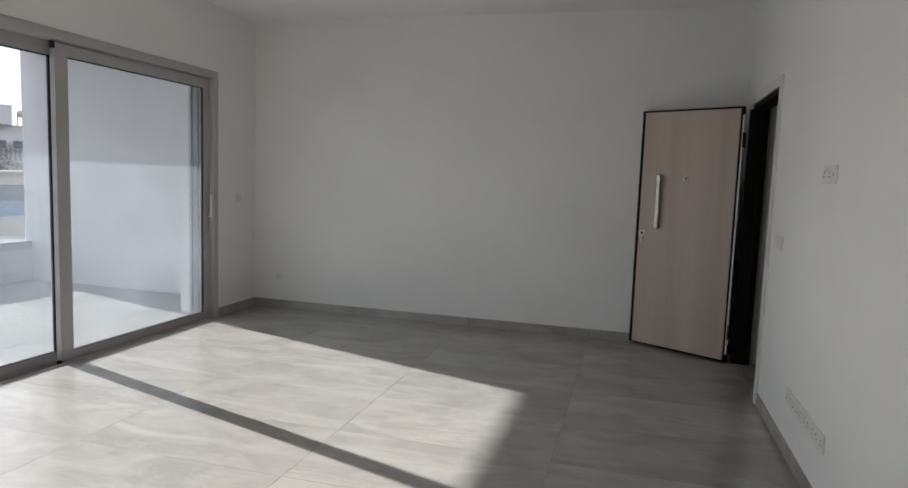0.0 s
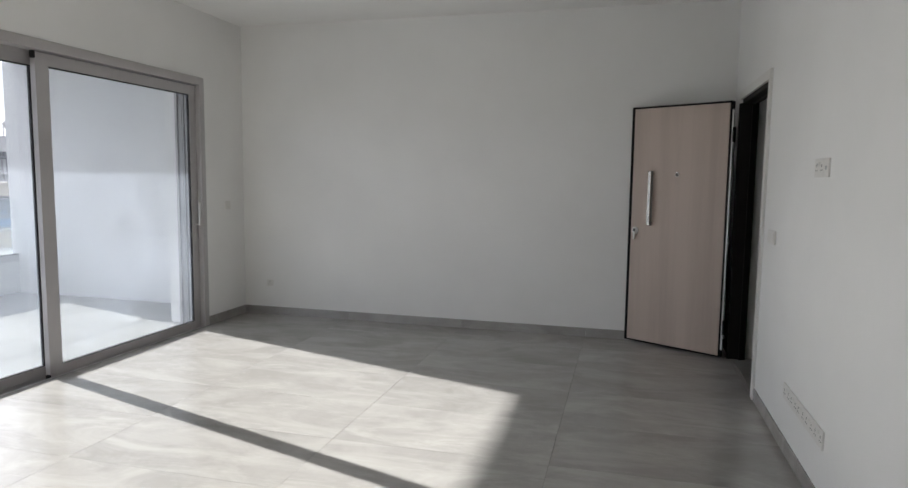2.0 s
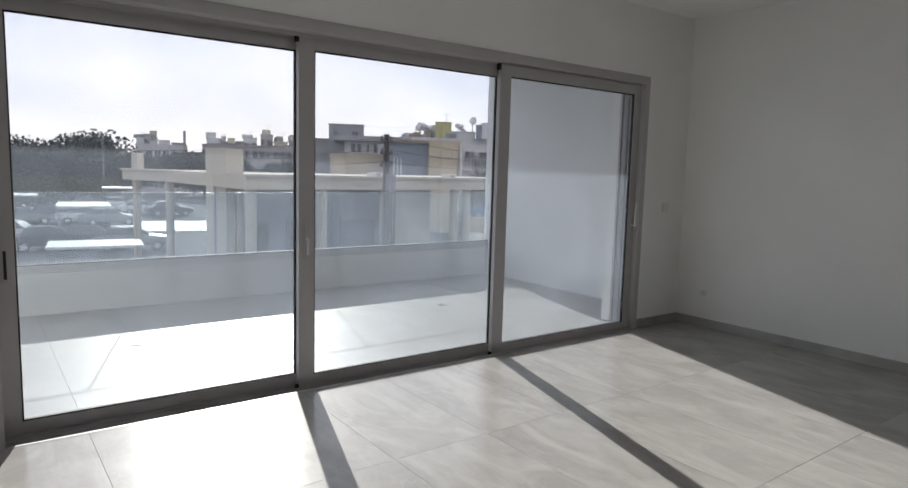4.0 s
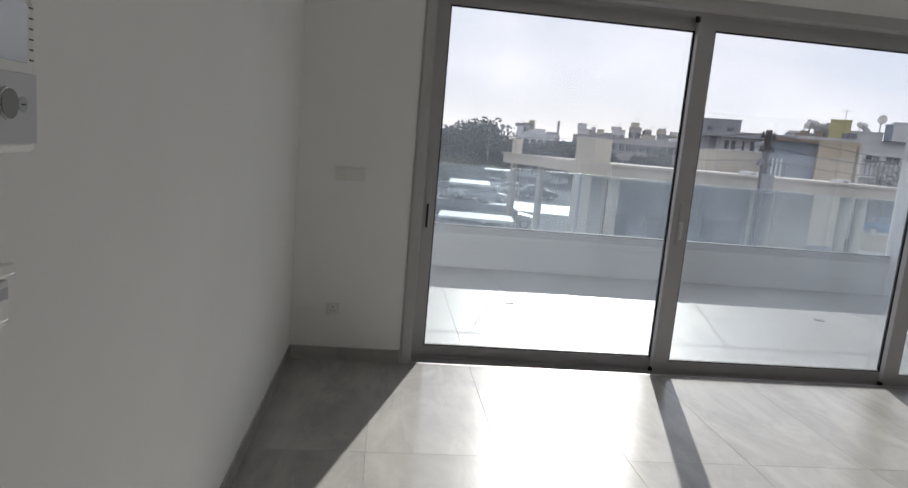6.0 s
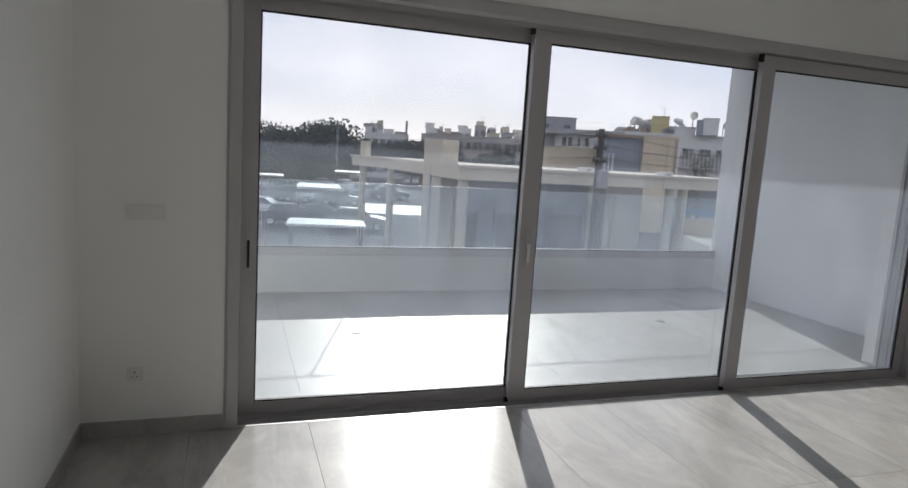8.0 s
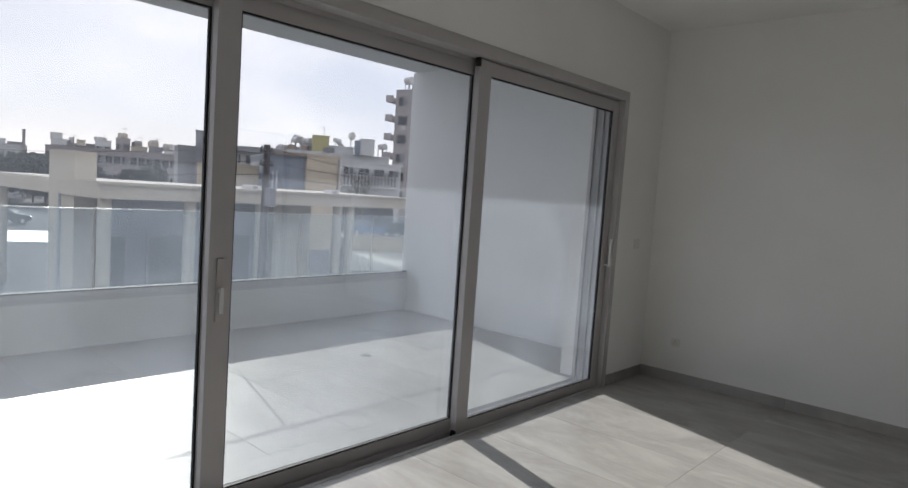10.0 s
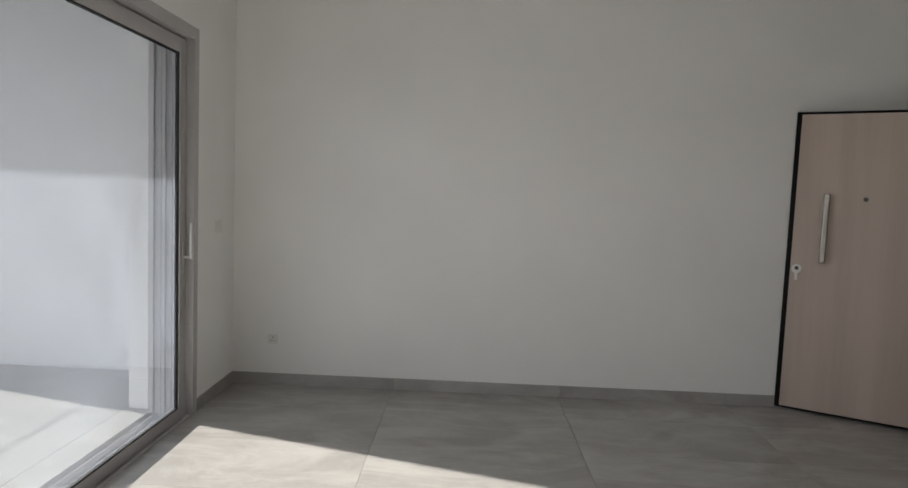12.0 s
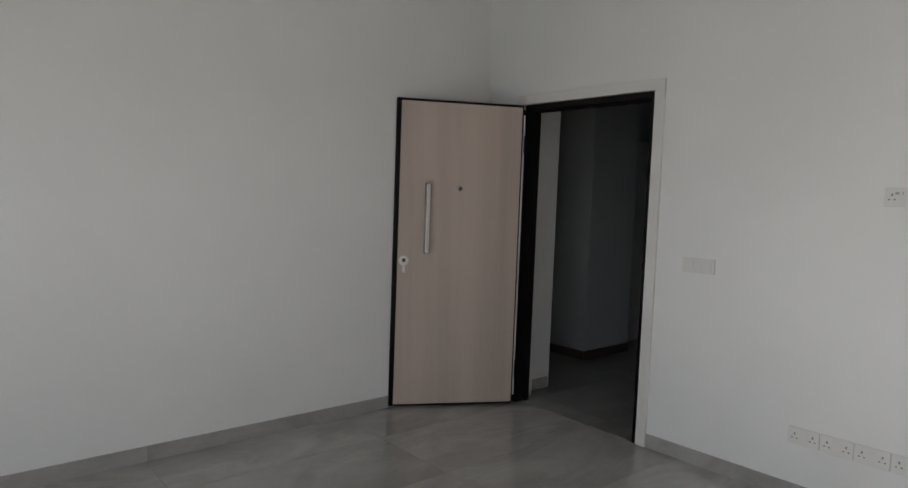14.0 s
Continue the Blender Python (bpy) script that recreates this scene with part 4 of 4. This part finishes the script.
slab_on_ground("pavement", [spot(38.2, 42), spot(47, 44), spot(47, 55.5), spot(38.2, 55.5)], GZ + 0.06, M_PAVE, "sunlit pale paved yard", "pavement")
slab_on_ground("pavement", [spot(37.8, 56.4), spot(47, 56.6), spot(47, 64), spot(37.8, 62)], -2.9, M_CONC, "raised concrete parking terrace behind the yellow wall", "pavement")
slab_on_ground("pavement", [spot(10.4, 54), spot(17.5, 54), spot(17.5, 63), spot(11.0, 63)], GZ + 0.06, M_AWN, "sunlit pale paving beyond the canopy", "pavement")
slab_on_ground("pavement", [spot(-20, 26.5), spot(24, 22.5), spot(24, 24.5), spot(-20, 29)], GZ + 0.12, M_CONC, "concrete kerbed footway", "pavement")
slab_on_ground("road", [spot(-40, 92), spot(14, 82), spot(14, 92), spot(-40, 104)], GZ + 0.03, M_CONC, "pale road past the car park", "road")
def awning(az0, az1, d0, d1, z, label):
    """Flat white metal roof on four posts, its front edge from az0 to az1."""
    a, b = spot(az0, d0, GZ), spot(az1, d0, GZ)
    w, dp = (b - a).length, d1 - d0
    t = empty("car_port", pose(a.x, a.y, GZ, 0, 0, math.degrees(math.atan2(b.y - a.y, b.x - a.x))), label, "car port", "car ports")
    boxes("roof", [(0, 0, z - GZ - 0.1, w, dp, z - GZ)], M_AWN, t, "white sheet roof", bev=0.01)
    for sx in (0.15, w - 0.15):
        for sy in (0.15, dp - 0.15):
            boxes("post", [(sx - 0.04, sy - 0.04, 0, sx + 0.04, sy + 0.04, z - GZ - 0.1)], M_SHUT, t)


awning(4.1, 11.0, 27.7, 30.0, -1.83, "flat white metal car port roof")
awning(5.0, 8.8, 46.0, 51.0, -1.45, "white car port roof among parked cars")
awning(1.6, 4.0, 62.0, 66.0, -1.55, "long pale shelter roof by the shrubs")
awning(8.2, 10.6, 70.0, 74.0, -1.2, "pale shelter roof across the car park")
wa0, wa1 = spot(38.3, 56.0, GZ), spot(47, 56.2, GZ)
lw = empty("garden_wall", pose(wa0.x, wa0.y, GZ, 0, 0, math.degrees(math.atan2(wa1.y - wa0.y, wa1.x - wa0.x))), "low yellow retaining wall along the paved yard", "wall")
boxes("wall", [(0, 0, 0, 8.5, 0.3, 1.2)], M_OCHRE, lw, bev=0.01)
boxes("coping", [(-0.05, -0.05, 1.2, 8.55, 0.35, 1.27)], M_CREAM, lw)


# ---- utility pole and wires ----
pb = spot(31.0, 26.2, GZ)
pole = empty("utility_pole", Matrix.Translation(pb) @ pose(0, 0, 0, 0, 0, 25), "dark wooden utility pole with crossarms", "utility pole")
ph = zel(26.2, 2.85) - GZ
bm = bmesh.new()
bm_cyl(bm, (0, 0, 0), (0, 0, ph), 0.17, 0.12, seg=14)
part("shaft", bm, M_POLE, pole)
for dz in (0.25, 0.75, 1.25):
    arm = boxes("crossarm", [(-0.06, -0.38, ph - dz - 0.05, 0.06, 0.38, ph - dz + 0.05)], M_POLE, pole)
    for sy in (-0.33, -0.14, 0.14, 0.33):
        bm = bmesh.new()
        bm_cyl(bm, (0, sy, ph - dz + 0.05), (0, sy, ph - dz + 0.19), 0.045, 0.03, seg=10)
        part("insulator", bm, M_PANE, arm)
boxes("junction_box", [(0.1, -0.2, ph - 2.3, 0.36, 0.2, ph - 1.6)], M_SHUT, pole, "grey junction box", bev=0.02)


def wire(a, b, sag, r=0.012):
    cu = bpy.data.curves.new("overhead_wire", "CURVE")
    cu.dimensions, cu.bevel_depth, cu.bevel_resolution = "3D", r, 1
    sp = cu.splines.new("POLY")
    n = 16
    sp.points.add(n)
    for k in range(n + 1):
        u = k / n
        p = a.lerp(b, u)
        sp.points[k].co = (p.x, p.y, p.z - sag * 4 * u * (1 - u), 1)
    cu.materials.append(M_POLE)
    return tagged(new("overhead_wire", cu), "thin dark overhead wire slung from the pole", "wire", "overhead wires")


for dz, e2 in ((0.1, 1.25), (0.6, 0.95), (1.1, 0.6)):
    top = pb + Vector((0, 0, ph - dz))
    wire(top, spot(2.0, 60, zel(60, e2)), 0.7)
    wire(top, spot(47.0, 60, zel(60, e2 + 0.8)), 0.7)


# ---- trees ----
def tree(p, h, r, seed, leaf_m, label, clumps=420):
    g = random.Random(seed)
    t = empty("tree", Matrix.Translation(p), label, "tree")
    bm = bmesh.new()
    bm_cyl(bm, (0, 0, 0), (0, 0, h * 0.55), 0.045 * h * 0.5, 0.02 * h * 0.5, seg=8)
    for k in range(6):
        a = g.uniform(0, 6.28)
        bm_cyl(bm, (0, 0, h * (0.3 + 0.04 * k)), (math.cos(a) * r * 0.6, math.sin(a) * r * 0.6, h * (0.5 + 0.06 * k)), 0.012 * h * 0.5, 0.005 * h, seg=6)
    part("trunk", bm, M_BARK, t)
    verts, faces = [], []
    lobes = [(g.uniform(-0.55, 0.55) * r, g.uniform(-0.55, 0.55) * r, h * g.uniform(0.5, 0.85), r * g.uniform(0.4, 0.62)) for _ in range(7)]
    for _ in range(clumps):
        lx, ly, lz, lr = g.choice(lobes)
        d = Vector((g.gauss(0, 1), g.gauss(0, 1), g.gauss(0, 0.8))).normalized() * lr * g.uniform(0.6, 1.05)
        c = Vector((lx, ly, lz)) + d
        s = r * g.uniform(0.03, 0.075)
        u = Vector((g.gauss(0, 1), g.gauss(0, 1), g.gauss(0, 1))).normalized()
        v = u.orthogonal().normalized()
        w = u.cross(v)
        k = len(verts)
        verts += [c + v * s, c - v * s * 0.5 + w * s * 0.8, c - v * s * 0.5 - w * s * 0.8, c + u * s * 0.7]
        faces += [(k, k + 1, k + 2), (k, k + 3, k + 1), (k + 1, k + 3, k + 2), (k + 2, k + 3, k)]
    me = bpy.data.meshes.new("crown")
    me.from_pydata([tuple(q) for q in verts], [], faces)
    me.materials.append(leaf_m)
    c = new("crown", me)
    c.parent = t
    return t


for k, (az, d, el, r) in enumerate(((2.5, 108, 0.3, 5), (3.7, 110, 0.65, 5), (4.9, 112, 0.45, 5), (6.1, 108, 0.95, 5.5), (7.2, 108, 1.1, 5.5), (8.4, 110, 1.05, 5.5), (9.5, 112, 0.75, 4.5), (10.5, 112, 0.2, 4), (14.9, 110, 0.45, 4.5), (15.7, 104, 0.2, 4), (17.6, 105, 0.3, 4), (21.9, 95, 0.35, 3.5), (13.0, 104, 0.0, 4.0))):
    tree(spot(az, d, GZ), zel(d, el) - GZ, r, 10 + k, M_LEAF, "dark leafy tree on the skyline", 3600)
for k, (az, d, el, r) in enumerate(((2.2, 70, -1.5, 2.6), (3.4, 72, -1.7, 2.6), (4.4, 74, -2.0, 2.2), (6.1, 80, -1.6, 2.5), (7.8, 84, -1.6, 2.4), (9.2, 82, -1.8, 2.2))):
    tree(spot(az, d, GZ), zel(d, el) - GZ, r, 40 + k, M_LEAF2, "rounded green street tree by the car park", 1000)
for k, (az, d, el) in enumerate(((38.6, 60, 1.4), (39.4, 60.5, 1.6))):
    tree(spot(az, d - 1.0, GZ), zel(d, el) - GZ, 1.6, 60 + k, M_LEAF2, "small green tree beside the white terrace", 400)


# ---- lamp mast ----
lm = empty("lamp_mast", Matrix.Translation(spot(8.4, 88, GZ)), "tall thin lamp mast with two heads", "lamp mast")
mh = zel(88, 2.0) - GZ
bm = bmesh.new()
bm_cyl(bm, (0, 0, 0), (0, 0, mh), 0.12, 0.07, seg=10)
part("mast", bm, M_SHUT, lm)
for s in (-1, 1):
    bm = bmesh.new()
    bm_cyl(bm, (0, 0, mh - 0.1), (0, s * 0.9, mh + 0.35), 0.05, seg=8)
    bm_box(bm, -0.2, s * 0.9 - 0.35, mh + 0.3, 0.2, s * 0.9 + 0.35, mh + 0.5, bev=0.03)
    part("lamp_head", bm, M_SHUT, lm)


# ---- parked cars ----
def car(p, rz, paint, label):
    c = empty("car", Matrix.Translation(p) @ pose(0, 0, 0, 0, 0, rz), label, "car", "parked cars")
    bm = bmesh.new()
    prof = [(-2.1, 0.35), (-2.12, 0.75), (-1.95, 0.92), (-1.1, 0.98), (1.0, 0.95), (1.95, 0.80), (2.12, 0.6), (2.1, 0.35)]
    for side in (-0.86, 0.86):
        [bm.verts.new((x, side, z)) for x, z in prof]
    bm.verts.ensure_lookup_table()
    n = len(prof)
    bm.faces.new([bm.verts[k] for k in range(n)])
    bm.faces.new([bm.verts[2 * n - 1 - k] for k in range(n)])
    for k in range(n):
        bm.faces.new((bm.verts[k], bm.verts[(k + 1) % n], bm.verts[n + (k + 1) % n], bm.verts[n + k]))
    bmesh.ops.recalc_face_normals(bm, faces=bm.faces)
    bmesh.ops.bevel(bm, geom=list(bm.edges), offset=0.06, segments=2, affect="EDGES")
    part("body", bm, paint, c)
    for nm, inset, m, z0, z1 in (("glasshouse", 0.0, M_PANE, 0.93, 1.36), ("roof", 0.30, paint, 1.36, 1.44)):
        bm = bmesh.new()
        lo, hi = [], []
        for (xa, xb, y, z, arr) in ((-1.55 + inset * 1.3, 0.95 - inset * 2.2, 0.76 - inset * 0.3, z0, lo), (-1.2 + inset * 0.3, 0.35 - inset * 0.3, 0.64, z1, hi)):
            arr += [bm.verts.new(q) for q in ((xa, -y, z), (xb, -y, z), (xb, y, z), (xa, y, z))]
        bm.faces.new(hi)
        bm.faces.new(lo[::-1])
        for k in range(4):
            bm.faces.new((lo[k], lo[(k + 1) % 4], hi[(k + 1) % 4], hi[k]))
        part(nm, bm, m, c)
    for x in (-1.3, 1.35):
        for y in (-0.8, 0.8):
            bm = bmesh.new()
            bm_cyl(bm, (x, y - 0.1, 0.32), (x, y + 0.1, 0.32), 0.32, seg=18)
            wh = part("wheel", bm, M_TYRE, c)
            bm = bmesh.new()
            bm_cyl(bm, (x, y - 0.11, 0.32), (x, y + 0.11, 0.32), 0.19, seg=14)
            part("rim", bm, M_ALUL, wh)
    for y in (-0.62, 0.62):
        boxes("headlight", [(2.02, y - 0.16, 0.62, 2.12, y + 0.16, 0.76)], M_ALUL, c, bev=0.02)
    return c


P_BLUE = mat("blue_car_paint", (0.10, 0.19, 0.32), 0.25, coat=0.6)
P_WHITE = mat("white_car_paint", (0.72, 0.72, 0.72), 0.25, coat=0.6)
P_DARK = mat("dark_car_paint", (0.04, 0.045, 0.05), 0.25, coat=0.6)
P_SILV = mat("silver_car_paint", (0.45, 0.46, 0.47), 0.25, metal=0.5, coat=0.6)
for az, d, rz, m, lb in ((40.2, 59.3, 60, P_BLUE, "blue hatchback parked behind the yellow wall"), (43.6, 59.5, 60, P_DARK, "dark car parked behind the yellow wall"),
                         (6.9, 62, 92, P_WHITE, "white car in the car park"), (8.6, 60, 92, P_SILV, "silver car in the car park"), (4.9, 63, 92, P_DARK, "dark car in the car park"),
                         (3.0, 62, 92, P_SILV, "silver car in the car park"), (7.4, 44, 80, P_DARK, "dark car near the car port"), (10.2, 43, 80, P_SILV, "silver car near the car port"), (2.3, 49, 70, P_WHITE, "white car near the car port"), (4.6, 44, 85, P_DARK, "dark car near the car port"),
                         (11.0, 72, 92, P_WHITE, "white car on the far side"), (13.0, 70, 92, P_DARK, "dark car on the far side"), (7.3, 80, 92, P_SILV, "silver car on the far side"), (9.4, 79, 92, P_WHITE, "white car on the far side"), (24.2, 21, 110, P_WHITE, "white car outside the arcade"), (26.5, 21.5, 110, P_DARK, "dark car outside the arcade")):
    car(spot(az, d, -2.9 if az > 38 else GZ), rz, m, lb)


# ---- skirting and floor tiles ----
def floor_tiles(parent, x_lines, y_lines, x0, x1, y0, y1, material, top=0.0, skip=None, gap=0.0007):
    cache = {}
    for a, b in zip(x_lines, x_lines[1:]):
        for c, d in zip(y_lines, y_lines[1:]):
            xa, xb, ya, yb = max(a, x0) + gap, min(b, x1) - gap, max(c, y0) + gap, min(d, y1) - gap
            if xb - xa < 0.02 or yb - ya < 0.02 or (skip and skip((xa + xb) / 2, (ya + yb) / 2)):
                continue
            key = (round(xb - xa, 4), round(yb - ya, 4))
            if key not in cache:
                bm = bmesh.new()
                bm_box(bm, -key[0] / 2, -key[1] / 2, -0.01, key[0] / 2, key[1] / 2, 0)
                top_e = [e for e in bm.edges if all(v.co.z > -0.001 for v in e.verts)]
                bmesh.ops.bevel(bm, geom=top_e, offset=0.0007, segments=1, affect="EDGES")
                cache[key] = mesh_of(bm, "tile", material)
            t = new("tile", cache[key])
            t.parent = parent
            t.location = ((xa + xb) / 2, (ya + yb) / 2, top + random.uniform(-0.0002, 0.0002))


def skirting(parent, x0, y0, x1, y1, nx, ny, h=0.082, material=None):
    """Cut tile strips along a wall from (x0, y0) to (x1, y1); (nx, ny) points into the room."""
    n = max(1, round(math.hypot(x1 - x0, y1 - y0) / 1.2))
    for k in range(n):
        a, b = k / n, (k + 1) / n
        xa, ya, xb, yb = x0 + (x1 - x0) * a, y0 + (y1 - y0) * a, x0 + (x1 - x0) * b, y0 + (y1 - y0) * b
        t = 0.009
        xs, ys = sorted((xa, xb, xa + nx * t, xb + nx * t)), sorted((ya, yb, ya + ny * t, yb + ny * t))
        bm = bmesh.new()
        cx, cy = (xs[0] + xs[-1]) / 2, (ys[0] + ys[-1]) / 2
        g = 0.0008
        bm_box(bm, xs[0] - cx + (g if not nx else 0), ys[0] - cy + (g if not ny else 0), 0, xs[-1] - cx - (g if not nx else 0), ys[-1] - cy - (g if not ny else 0), h, bev=0.001)
        o = part("skirting_tile", bm, material or M_TILE, parent)
        o.location = (cx, cy, 0.0)


XL = [-0.02 + 1.2 * k for k in range(0, 9)]
YL = [1.118 + 0.606 * k for k in range(-8, 14)]
floor = tagged(boxes("floor", [(0, NEAR, -0.2, W, L, -0.008), (W, DY0, -0.2, 9.0, DY1, -0.008), (W + 0.2, 3.4, -0.2, 9.0, DY0, -0.008), (W + 0.2, DY1, -0.2, 9.0, 8.2, -0.008)], M_GROUT), "floor of large grey stone-look porcelain tiles", "floor", kind=S)
floor_tiles(floor, XL, YL, -0.003, W + 0.02, NEAR, L, M_TILE, skip=lambda x, y: (x > W and not DY0 < y < DY1), gap=0.0005)
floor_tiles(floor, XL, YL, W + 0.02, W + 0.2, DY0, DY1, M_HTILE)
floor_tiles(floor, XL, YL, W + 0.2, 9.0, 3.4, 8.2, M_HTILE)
base = empty("baseboard", pose(0, 0, 0), "grey tile skirting along the white walls", "skirting", kind=S)
skirting(base, 0.0, L, W, L, 0, -1)
skirting(base, 0, WY1 + 0.012, 0, L - 0.009, 1, 0)
skirting(base, 0, 0.009, 0, WY0 - 0.012, 1, 0)
skirting(base, 0.0, 0, 3.12, 0, 0, 1)
skirting(base, W, NEAR, W, JY0 - 0.067, -1, 0)
skirting(base, W, JY1 + 0.13, W, L - 0.009, -1, 0)
skirting(base, W + 0.2, 6.12, 5.25, 6.12, 0, -1)
skirting(base, 6.20, 6.50, 6.90, 6.50, 0, -1, material=M_DARKW)
skirting(base, 6.20, 6.50, 6.20, 6.92, -1, 0, material=M_DARKW)
skirting(base, 6.90, 6.50, 6.90, 6.78, 1, 0, material=M_DARKW)
skirting(base, 8.8, 3.4, 8.8, 8.2, -1, 0, material=M_DARKW)
bfloor = empty("balcony_floor", pose(0, 0, 0), "balcony floor of pale stone-look tiles in full sun", "floor", kind=S)
floor_tiles(bfloor, [-0.44 - 1.2 * k for k in range(3, -1, -1)], YL, PX, -0.44, BACK, EY, M_BTILE, top=-0.002, gap=0.0007)
